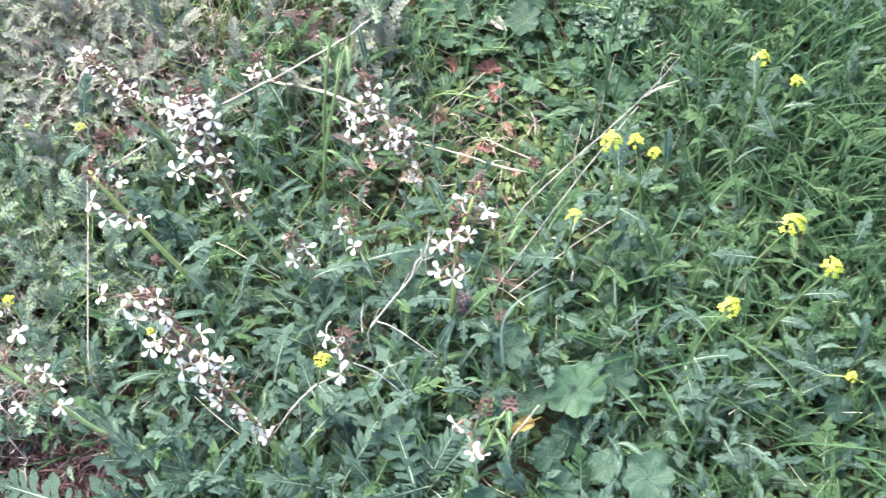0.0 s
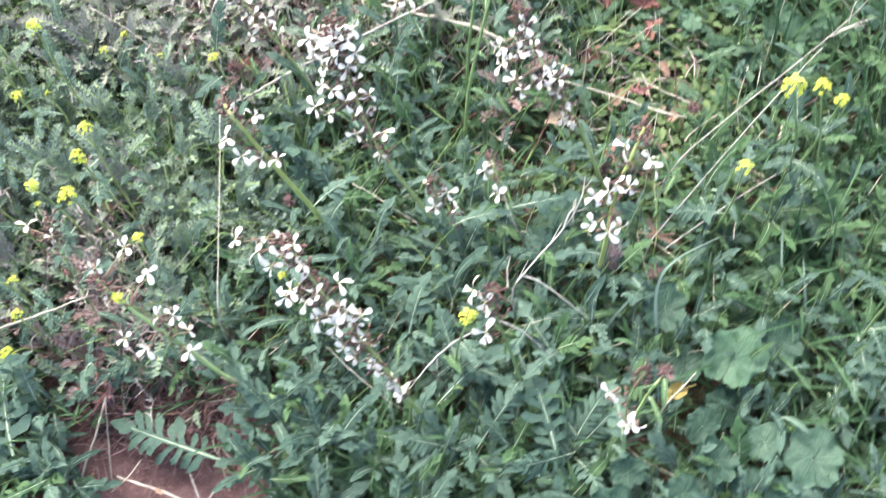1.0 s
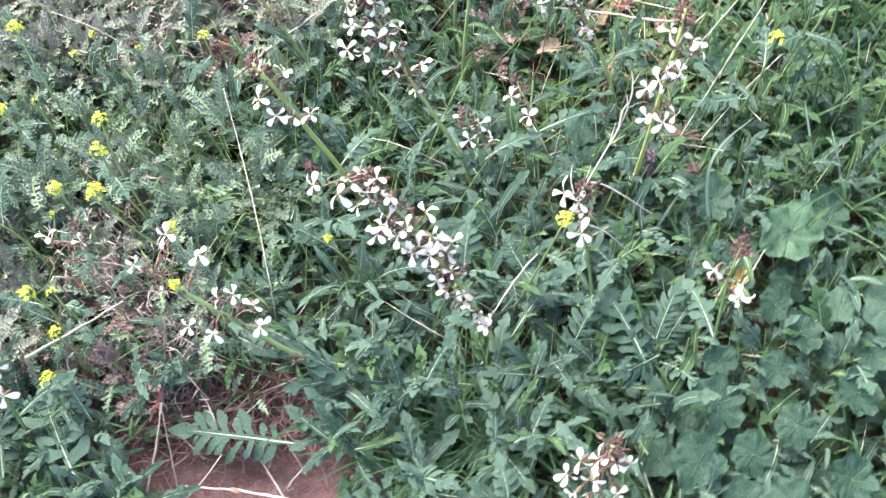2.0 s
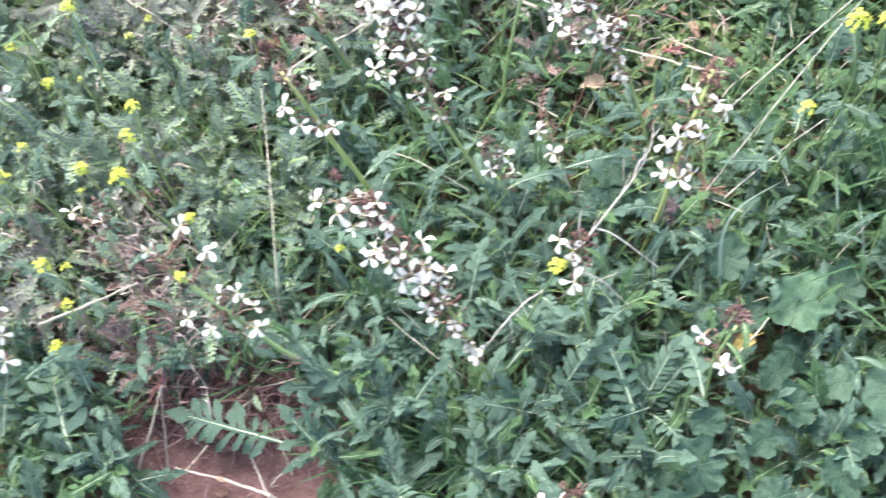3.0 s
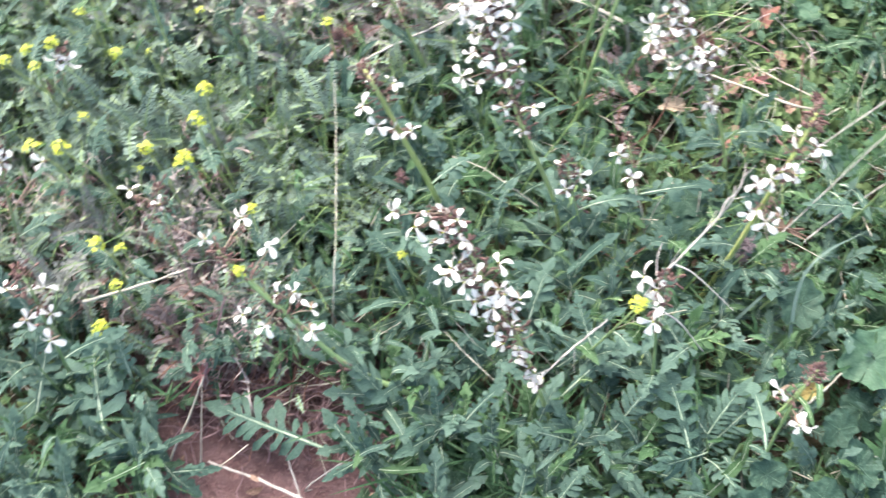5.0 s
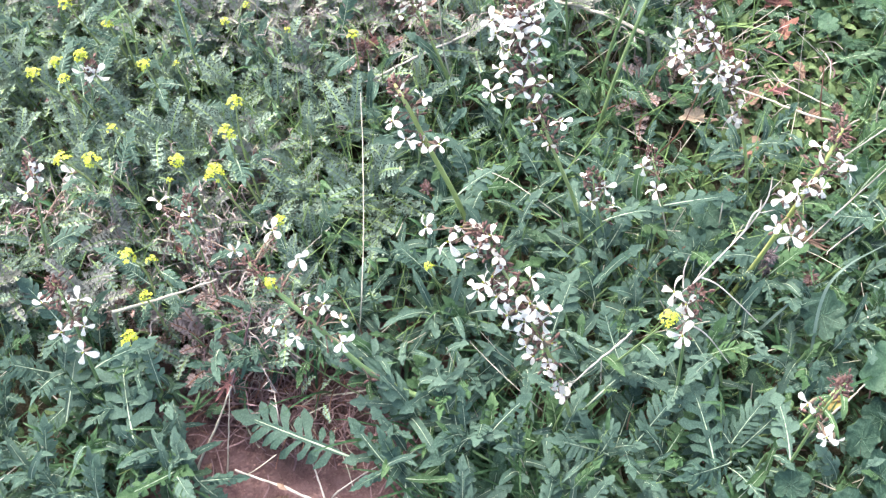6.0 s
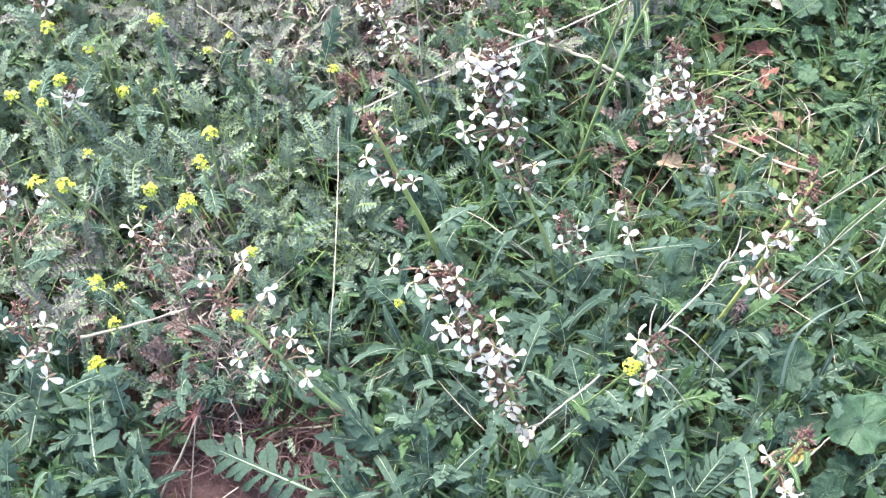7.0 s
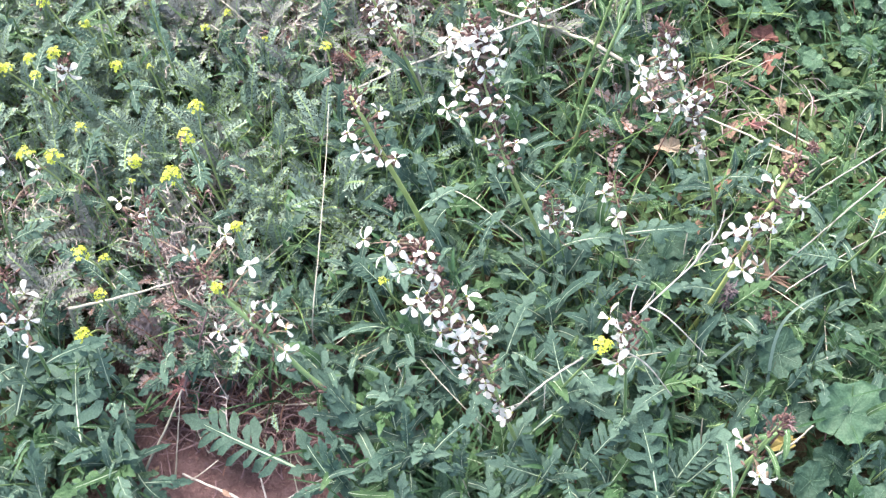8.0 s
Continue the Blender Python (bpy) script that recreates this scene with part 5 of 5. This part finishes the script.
# ---- undergrowth that nobody could count ----
def undergrowth():
    fill, cover, dead = [], [], []
    for _ in range(4800):
        x, y = U(-0.85, 1.05), U(0.12, 1.35)
        b = bare(x, y)
        z = ground_z(x, y)
        b += 0.75 * bump_at(x, y, -0.45, 0.70, 0.24, 0.24) - 0.5 * bump_at(x, y, 0.32, 0.92, 0.12, 0.14) + 0.1 * bump_at(x, y, 0.45, 0.40, 0.18, 0.15) + 0.6 * bump_at(x, y, -0.32, 0.96, 0.18, 0.16)
        if x > -0.62 - 0.37 * (y - 0.28) and 0.16 < y < 1.3 and x < 0.98 and U(0, 1) > b * 1.1 and bump_at(x, y, -0.165, 0.335, 0.115, 0.09) < 0.45 and bump_at(x, y, -0.18, 0.41, 0.11, 0.05) < 0.45:
            fill.append((RNG.choice(FILL), posed((x, y, z + U(0, 0.035)), U(0, 6.28), radians(U(-5, 55)), U(-0.4, 0.4), U(0.4, 0.85))))
    for _ in range(13000):
        x, y = U(-0.85, 1.05), U(0.12, 1.35)
        if _ % 4 == 0:
            x, y = 0.33 + RNG.gauss(0, 0.1), 0.91 + RNG.gauss(0, 0.12)
        z = ground_z(x, y)
        w = 0.35 + 0.35 * bump_at(x, y, 0.33, 0.9, 0.16, 0.2) - 0.35 * bump_at(x, y, 0.52, 0.45, 0.22, 0.2) + 0.6 * bump_at(x, y, 0.48, 1.05, 0.15, 0.12) - 1.3 * bump_at(x, y, -0.175, 0.345, 0.115, 0.085)
        if U(0, 1) < w:
            cover.append((RNG.choice(OVAL), posed((x, y, z + U(0, 0.025)), U(0, 6.28), radians(U(-10, 40)), U(-0.4, 0.4), U(0.6, 1.2))))
    for _ in range(1300):
        x, y = U(-0.8, 1.0), U(0.2, 1.3)
        if _ % 3 == 0:
            x, y = 0.32 + RNG.gauss(0, 0.1), 0.9 + RNG.gauss(0, 0.11)
        if U(0, 1) < 0.16 + bare(x, y) * 0.5 - 0.45 * bump_at(x, y, -0.18, 0.34, 0.13, 0.1):
            dead.append((RNG.choice(DEAD), posed((x, y, ground_z(x, y) + U(0.004, 0.034)), U(0, 6.28), radians(U(-25, 25)), U(-0.9, 0.9), U(0.25, 0.6))))
    plume = []
    for _ in range(2000):
        x, y = U(-0.8, 0.3), U(0.4, 1.25)
        w = 0.75 * bump_at(x, y, -0.45, 0.70, 0.26, 0.26) + 0.6 * bump_at(x, y, -0.3, 0.95, 0.2, 0.15)
        if U(0, 1) < w and x < -0.12:
            plume.append((RNG.choice(LOW_FEATHER), posed((x, y, ground_z(x, y) + U(0.015, 0.075)), U(0, 6.28), radians(U(-10, 60)), U(-0.5, 0.5), U(0.5, 0.85))))
    for _ in range(2600):
        x, y = U(-0.75, 0.0), U(0.42, 1.15)
        w = 0.9 * bump_at(x, y, -0.45, 0.70, 0.26, 0.24) + 0.4 * bump_at(x, y, -0.26, 0.55, 0.12, 0.12)
        if U(0, 1) < w:
            plume.append((RNG.choice(LOW_FEATHER), posed((x, y, ground_z(x, y) + U(0.01, 0.09)), U(0, 6.28), radians(U(-10, 60)), U(-0.5, 0.5), U(0.8, 1.25))))
    grey, sprig, herb = [], [], []
    for _ in range(1000):
        x, y = RNG.gauss(-0.31, 0.13), RNG.gauss(0.97, 0.09)
        if x < -0.1 and y > 0.8:
            grey.append((RNG.choice(LOW_GREY), posed((x, y, ground_z(x, y) + U(0.03, 0.11)), U(0, 6.28), radians(U(-10, 60)), U(-0.5, 0.5), U(0.6, 1.0))))
    for _ in range(1700):
        x, y = U(-0.2, 0.75), U(0.3, 1.15)
        w = 0.5 * bump_at(x, y, 0.1, 0.62, 0.2, 0.2) + 0.6 * bump_at(x, y, 0.25, 0.5, 0.1, 0.1) + 0.35 * bump_at(x, y, 0.45, 0.75, 0.15, 0.2) + 0.3 * bump_at(x, y, 0.05, 0.9, 0.2, 0.15)
        if U(0, 1) < w and bare(x, y) < 0.6:
            sprig.append((RNG.choice(SPRIG), posed((x, y, ground_z(x, y) + U(0.03, 0.12)), U(0, 6.28), radians(U(10, 75)), U(-0.5, 0.5), U(0.4, 0.75))))
    for _ in range(900):
        a, d = U(0, 6.28), 0.06 * math.sqrt(U(0, 1))
        x, y = 0.487 + d * math.cos(a), 1.118 + 0.75 * d * math.sin(a)
        herb.append((RNG.choice(HERB), posed((x, y, ground_z(x, y) + U(0.01, 0.07)), U(0, 6.28), radians(U(-10, 60)), U(-0.5, 0.5), U(0.4, 0.75))))
    tagged(new("grey_undergrowth", merged("grey", [GREY_FEATHER, STEM_GREEN], grey)), "fine drying grey feathery leaves in a loose mat", "undergrowth", kind="stuff")
    tagged(new("green_sprigs", merged("sprig", [SPRIG_GREEN, STEM_GREEN], sprig)), "fine fresh green sprigs among the broader leaves", "undergrowth", kind="stuff")
    tagged(new("herb_mat", merged("herb", [FEATHER_LEAF], herb)), "small dense mat of tiny grey-green herb leaves", "undergrowth", kind="stuff")
    for me, at, label in ((merged("plume", [FEATHER_LEAF, STEM_GREEN], plume), "feathery_undergrowth", "fine feathery grey-green leaves filling the undergrowth"),
                          (merged("fill", [ROCKET_FILL, RIB], fill), "leafy_undergrowth", "dense small lobed green leaves under the taller plants"),
                          (merged("cover", [COVER_GREEN], cover), "ground_cover", "small yellow-green leaves low over the soil"),
                          (merged("dead", [LITTER], dead), "leaf_litter", "scattered brown and tan dead leaves on the soil")):
        tagged(new(at, me), label, "undergrowth", kind="stuff")


def grass():
    s = Shape()
    d = Shape()
    for _ in range(2600):
        x, y = U(-0.85, 1.05), U(0.12, 1.35)
        w = 0.30 + 0.7 * bump_at(x, y, 0.75, 0.8, 0.35, 0.45) + 0.35 * bump_at(x, y, -0.18, 0.72, 0.14, 0.12) - 0.9 * bare(x, y)
        if U(0, 1) > w:
            continue
        for k in range(RNG.randint(2, 5)):
            p0 = U(45, 82)
            blade(s, (x + U(-0.012, 0.012), y + U(-0.012, 0.012), ground_z(x, y) - 0.003), U(0, 6.28), U(0.06, 0.16), U(0.0018, 0.0042), p0, p0 - U(30, 110), U(-25, 25))
    for _ in range(2600):
        x, y = U(-0.7, 0.9), U(0.25, 1.25)
        if U(0, 1) > 0.15 + 0.45 * bump_at(x, y, 0.15, 0.85, 0.32, 0.22) + 0.5 * bump_at(x, y, -0.15, 0.75, 0.15, 0.15) - bump_at(x, y, -0.19, 0.335, 0.15, 0.1):
            continue
        p0 = U(35, 85)
        blade(s, (x, y, ground_z(x, y) - 0.003), U(0, 6.28), U(0.05, 0.15), U(0.001, 0.0022), p0, p0 - U(20, 100), U(-35, 35))
    for _ in range(1100):
        x, y = U(-0.8, 1.0), U(0.25, 1.3)
        if U(0, 1) > 0.12 + 0.6 * bump_at(x, y, -0.2, 1.05, 0.4, 0.2) + 0.5 * bump_at(x, y, 0.1, 0.97, 0.2, 0.15) + 0.3 * bump_at(x, y, 0.25, 1.0, 0.25, 0.2) + 0.3 * bump_at(x, y, -0.4, 0.55, 0.15, 0.1) - 0.5 * bump_at(x, y, 0.4, 0.42, 0.25, 0.15):
            continue
        p0 = U(15, 75)
        blade(d, (x, y, ground_z(x, y) - 0.002), U(0, 6.28), U(0.05, 0.13), U(0.0012, 0.003), p0, p0 - U(20, 90), U(-40, 40))
    f = Shape()
    for _ in range(4600):
        x, y = U(-0.8, 0.3), U(0.5, 1.3)
        if U(0, 1) > 0.22 + 1.0 * bump_at(x, y, -0.2, 0.7, 0.1, 0.1) + 0.4 * bump_at(x, y, -0.12, 1.05, 0.2, 0.15) + 0.3 * bump_at(x, y, -0.55, 0.9, 0.2, 0.2):
            continue
        p0 = U(55, 88)
        blade(f, (x, y, ground_z(x, y) - 0.003), U(0, 6.28), U(0.10, 0.21), U(0.0011, 0.0024), p0, p0 - U(20, 80), U(-35, 35))
    for _ in range(1500):
        x, y = U(0.3, 1.05), U(0.2, 1.3)
        if U(0, 1) > 0.1 + 0.6 * bump_at(x, y, 0.66, 0.55, 0.2, 0.2) + 0.4 * bump_at(x, y, 0.8, 0.85, 0.25, 0.25) - 0.6 * bump_at(x, y, 0.34, 0.9, 0.2, 0.25):
            continue
        p0 = U(45, 80)
        blade(s, (x, y, ground_z(x, y) - 0.003), U(0, 6.28), U(0.10, 0.19), U(0.0030, 0.0054), p0, p0 - U(60, 130), U(-25, 25))
    for _ in range(2600):
        x, y = U(0.42, 0.98), U(0.45, 1.3)
        if U(0, 1) > 0.9 * bump_at(x, y, 0.78, 1.02, 0.22, 0.22) + 0.45 * bump_at(x, y, 0.82, 0.7, 0.15, 0.25) + 0.5 * bump_at(x, y, 0.53, 0.62, 0.07, 0.07):
            continue
        p0 = U(66, 88)
        blade(s, (x, y, ground_z(x, y) - 0.003), U(0, 6.28), U(0.14, 0.27), U(0.0022, 0.0044), p0, p0 - U(10, 75), U(-20, 20))
    for _ in range(420):
        x, y = RNG.gauss(0.1, 0.09), RNG.gauss(0.36, 0.045)
        if bump_at(x, y, -0.165, 0.335, 0.12, 0.1) > 0.4:
            continue
        p0 = U(45, 80)
        blade(s, (x, y, ground_z(x, y) - 0.003), U(0, 6.28), U(0.08, 0.15), U(0.0022, 0.0046), p0, p0 - U(50, 120), U(-25, 25))
    tagged(new("fine_grass", f.mesh("fine_grass", [LIGHT_GRASS])), "fine light green grass among feathery plants", "grass", kind="stuff")
    for _ in range(130):
        x, y = U(-0.5, 0.7), U(0.3, 1.15)
        a, z = U(0, 6.28), ground_z(x, y)
        q, L = Vector((x, y, z - 0.003)), U(0.10, 0.2)
        v = Vector((math.cos(a), math.sin(a), U(0.4, 1.6))).normalized() * L
        d.tube(curve_points([q, q + v * 0.5 + Vector((U(-0.006, 0.006), U(-0.006, 0.006), 0.004)), q + v], 3), [U(0.0004, 0.0007)] * 7, 4)
    tagged(new("dry_grass", d.mesh("dry_grass", [STRAW])), "pale dry grass blades among the green plants", "grass", kind="stuff")
    tagged(new("grass", s.mesh("grass", [GRASS_GREEN])), "green grass blades among the wild plants", "grass", kind="stuff")


def dry_bits():
    s = Shape()
    for _ in range(3000):
        x, y = U(-0.7, 0.95), U(0.25, 1.25)
        if _ % 4 == 0:
            x, y = U(-0.32, -0.06), U(0.28, 0.45)
        w = 0.06 + 0.8 * bump_at(x, y, -0.19, 0.39, 0.12, 0.03) - 0.06 * bump_at(x, y, -0.18, 0.33, 0.1, 0.06) + 1.0 * bump_at(x, y, -0.24, 0.93, 0.16, 0.13) + 0.12 * bump_at(x, y, 0.3, 0.9, 0.15, 0.18) + 0.8 * bump_at(x, y, -0.4, 0.52, 0.12, 0.06)
        if U(0, 1) > w:
            continue
        a, L, z = U(0, 3.14), U(0.012, 0.06), ground_z(x, y)
        d = Vector((math.cos(a), math.sin(a), U(-0.05, 0.25))) * L
        q = Vector((x, y, z + 0.003 + (U(0, 0.05) if y > 0.5 else U(0, 0.012))))
        s.tube(curve_points([q, q + d * 0.35 + Vector((U(-1, 1), U(-1, 1), U(0, 1))) * L * 0.1, q + d * 0.7 + Vector((U(-1, 1), U(-1, 1), U(-0.3, 1))) * L * 0.1, q + d], 3), [U(0.0005, 0.0011)] * 10, 4, RNG.choice((0, 1, 1, 1)) if y > 0.5 else RNG.choice((0, 1, 1, 1, 1, 1)))
    for cx, cy, rx, ry, n, h in ((-0.27, 0.90, 0.08, 0.06, 230, 0.12), (-0.22, 0.96, 0.08, 0.06, 120, 0.12), (-0.31, 1.03, 0.1, 0.06, 150, 0.12), (-0.46, 0.575, 0.05, 0.04, 180, 0.12),
                                 (-0.315, 0.60, 0.045, 0.05, 190, 0.125), (-0.245, 0.49, 0.04, 0.035, 190, 0.10), (-0.19, 0.42, 0.07, 0.025, 200, 0.045), (-0.2, 0.38, 0.08, 0.03, 40, 0.025), (-0.24, 0.8, 0.06, 0.06, 90, 0.08), (-0.05, 1.0, 0.14, 0.08, 260, 0.11), (0.3, 0.93, 0.1, 0.1, 130, 0.045)):
        for _ in range(int(n * 0.7)):
            x, y = RNG.gauss(cx, rx * 0.7), RNG.gauss(cy, ry * 0.7)
            q = Vector((x, y, ground_z(x, y) - 0.002))
            a, L, hh = U(0, 6.28), U(0.02, 0.07), h * U(0.25, 1.1)
            d = Vector((math.cos(a), math.sin(a), 0)) * L
            c = curve_points([q, q + d * 0.3 + Vector((U(-0.006, 0.006), U(-0.006, 0.006), hh * 0.6)), q + d * 0.75 + Vector((U(-0.006, 0.006), 0, hh)), q + d + Vector((0, U(-0.008, 0.008), hh * U(0.5, 1.0)))], 2)
            slot = RNG.choice((1, 2, 2, 2, 2, 0)) if cy > 0.45 else RNG.choice((1, 1, 1, 3))
            s.tube(c, [U(0.0004, 0.0009)] * len(c), 4, slot)
            if cy > 0.45 and cx < 0:
                for k in range(2, len(c)):
                    blade(s, c[k], U(0, 6.28), U(0.006, 0.016), U(0.0008, 0.0016), U(-10, 60), U(-30, 30), U(-20, 20), slot)
    tagged(new("dry_stems_litter", s.mesh("dry_bits", [STRAW, STRAW_PINK, DRIED_PINK, STEM_RED])), "dry straw bits and thin reddish stems on the soil", "plant litter", kind="stuff")


def meadow_around():
    """The same meadow going on beyond, coarser."""
    s = Shape()
    r = random.Random(21)
    for _ in range(16000):
        a, d = r.uniform(0, 6.28), 0.6 + 5.5 * r.random() ** 1.7
        x, y = 0.1 + math.cos(a) * d, 0.7 + math.sin(a) * d
        if (-0.85 < x < 1.05 and 0.12 < y < 1.35) or (abs(x - 0.15) < 0.35 and y < 0.12 and y > -0.3):
            continue
        for k in range(2):
            p0 = r.uniform(35, 80)
            rough_blade(s, (x + r.uniform(-0.03, 0.03), y + r.uniform(-0.03, 0.03), ground_z(x, y) - 0.004), r.uniform(0, 6.28), r.uniform(0.08, 0.2) * (1 + 0.15 * d), r.uniform(0.004, 0.013) * (1 + 0.25 * d), p0, p0 - r.uniform(40, 110), r.uniform(-25, 25))
    tagged(new("meadow_grass", s.mesh("meadow_grass", [GRASS_GREEN])), "green meadow grass and weeds going on around", "grass", kind="stuff")


def thin_stems():
    s = Shape()
    for _ in range(700):
        x, y = U(-0.8, 1.0), U(0.2, 1.3)
        if U(0, 1) < bare(x, y) * 1.6 + bump_at(x, y, 0.52, 0.45, 0.16, 0.16):
            continue
        z, h = ground_z(x, y), U(0.06, 0.16)
        a = Vector((x, y, z - 0.003))
        d = Vector((U(-0.7, 0.7), U(-0.7, 0.7), 1)).normalized() * h
        c = curve_points([a, a + d * 0.5 + Vector((U(-0.01, 0.01), U(-0.01, 0.01), 0)), a + d + Vector((U(-0.02, 0.02), U(-0.02, 0.02), -0.01))], 4)
        r, slot = U(0.0006, 0.0013), RNG.choice((0, 0, 0, 1, 1, 2, 3))
        s.tube(c, [r] * 5 + [r * 0.7] * 4, 5, slot)
        for k in range(3, 9):
            if slot < 2:
                blade(s, c[k], U(0, 6.28), U(0.012, 0.035), U(0.002, 0.005), U(10, 60), U(-40, 10), U(-20, 20), 4)
    tagged(new("weed_stems", s.mesh("weed_stems", [STEM_GREEN, STEM_PALE, STRAW, STEM_RED, GRASS_GREEN])), "thin weed stems with narrow leaves among the plants", "undergrowth", kind="stuff")


def dead_leaf(label, x, y, z, size, mat, points=5):
    """A crumpled dead leaf with pointed lobes, lying loose."""
    r = random.Random(int(x * 1000 + y * 77))
    s = Shape()
    rings = []
    n = points * 12
    ph = [r.uniform(0, 6.28) for _ in range(5)]
    long = r.uniform(0.45, 0.7)
    for u in (0.05, 0.25, 0.45, 0.65, 0.82, 0.93, 1.0):
        row = []
        for i in range(n + 1):
            a = 2 * math.pi * (i % n) / n
            if points < 6:
                lobe = 0.62 + 0.38 * abs(math.cos(a * points / 2 + 0.3 * math.sin(a))) ** 1.2 + 0.10 * math.sin(9 * a + ph[0])
                rad = size * u * (1 - 0.5 * u + 0.5 * u * lobe) * (1 + 0.2 * math.sin(a + ph[1]))
            else:
                lobe = 0.12 + 0.88 * abs(math.cos(a * points / 2)) ** 5
                rad = size * u * (0.2 + 0.8 * lobe) * (1 + 0.25 * math.sin(2 * a + ph[1]))
            x0, y0 = rad * math.cos(a), rad * math.sin(a) * long
            z0 = size * (0.55 * (y0 / size) ** 2 * 3 + 0.18 * u * u * math.sin(2 * a + ph[2]) + 0.12 * u * math.sin(5 * a + ph[3]) + 0.06 * u * math.sin(11 * a + ph[4]))
            row.append((x0, y0, z0))
        rings.append(row)
    s.strip(rings)
    s.tube([(0, 0, 0.001), (-size * 0.6, size * 0.1, 0.002), (-size * 1.3, size * 0.3, 0.006)], [0.001, 0.0008, 0.0006], 5)
    low = min(q[2] for q in s.v)
    ob = new("dead_leaf", s.mesh("dead_leaf", [mat]))
    ob.matrix_basis = Matrix.Translation((x, y, ground_z(x, y) - low * 0.7 + z)) @ Matrix.Rotation(r.uniform(0, 6.28), 4, 'Z')
    tagged(ob, label, "dead leaf", "dead leaves")


for _q in ((0.289, 0.881, 0.022, 0.020, LITTER), (0.311, 1.026, 0.02, 0.026, RUST_LEAF), (0.322, 0.987, 0.025, 0.024, RUST_LEAF), (0.261, 1.033, 0.02, 0.022, RUST_LEAF),
           (0.222, 0.836, 0.03, 0.022, TAN_LEAF), (0.286, 0.797, 0.022, 0.022, RUST_LEAF), (0.345, 0.93, 0.022, 0.02, LITTER), (-0.195, 0.879, 0.02, 0.024, RUST_LEAF),
           (-0.226, 0.886, 0.02, 0.020, RUST_LEAF), (0.25, 0.93, 0.022, 0.02, RUST_LEAF), (0.36, 0.86, 0.022, 0.018, LITTER), (0.27, 0.74, 0.022, 0.018, LITTER), (-0.31, 0.993, 0.02, 0.02, RUST_LEAF)):
    dead_leaf("crumpled rust-brown dead leaf lying on the soil", _q[0], _q[1], _q[2] + 0.014, _q[3] * 0.72, _q[4])
dead_leaf("reddish pointed dead leaf on dry stems over bare soil", -0.252, 0.412, 0.065, 0.021, RED_LEAF, 9)
dead_leaf("reddish pointed dead leaf on dry stems over bare soil", -0.228, 0.452, 0.04, 0.013, RED_LEAF, 7)
dead_leaf("crumpled brown star-shaped dead leaf caught on green leaves", 0.352, 0.672, 0.09, 0.022, LITTER, 7)
dead_leaf("small red star-shaped dead leaf on a bleached stalk", 0.31, 0.882, 0.055, 0.016, RED_LEAF, 7)
for _q in ((-0.189, 0.851, 0.09, 0.021), (-0.176, 0.862, 0.08, 0.015), (0.056, 1.117, 0.04, 0.022), (-0.285, 0.935, 0.05, 0.014), (-0.278, 0.89, 0.05, 0.016), (-0.265, 0.81, 0.04, 0.013), (-0.345, 0.555, 0.07, 0.014), (-0.33, 0.60, 0.07, 0.016), (-0.47, 0.60, 0.06, 0.014), (-0.31, 0.64, 0.07, 0.012)):
    dead_leaf("spiky pinkish red dead leaf on drying plants", _q[0], _q[1], _q[2], _q[3], RED_LEAF, 11)
dead_leaf("bleached white dead leaf caught on green leaves", 0.316, 1.098, 0.05, 0.016, PALE_LEAF, 3)
dead_leaf("yellowed dying leaf among mallow leaves", 0.388, 0.490, 0.085, 0.016, OCHRE_LEAF, 3)

undergrowth()
grass()
thin_stems()
dry_bits()
meadow_around()
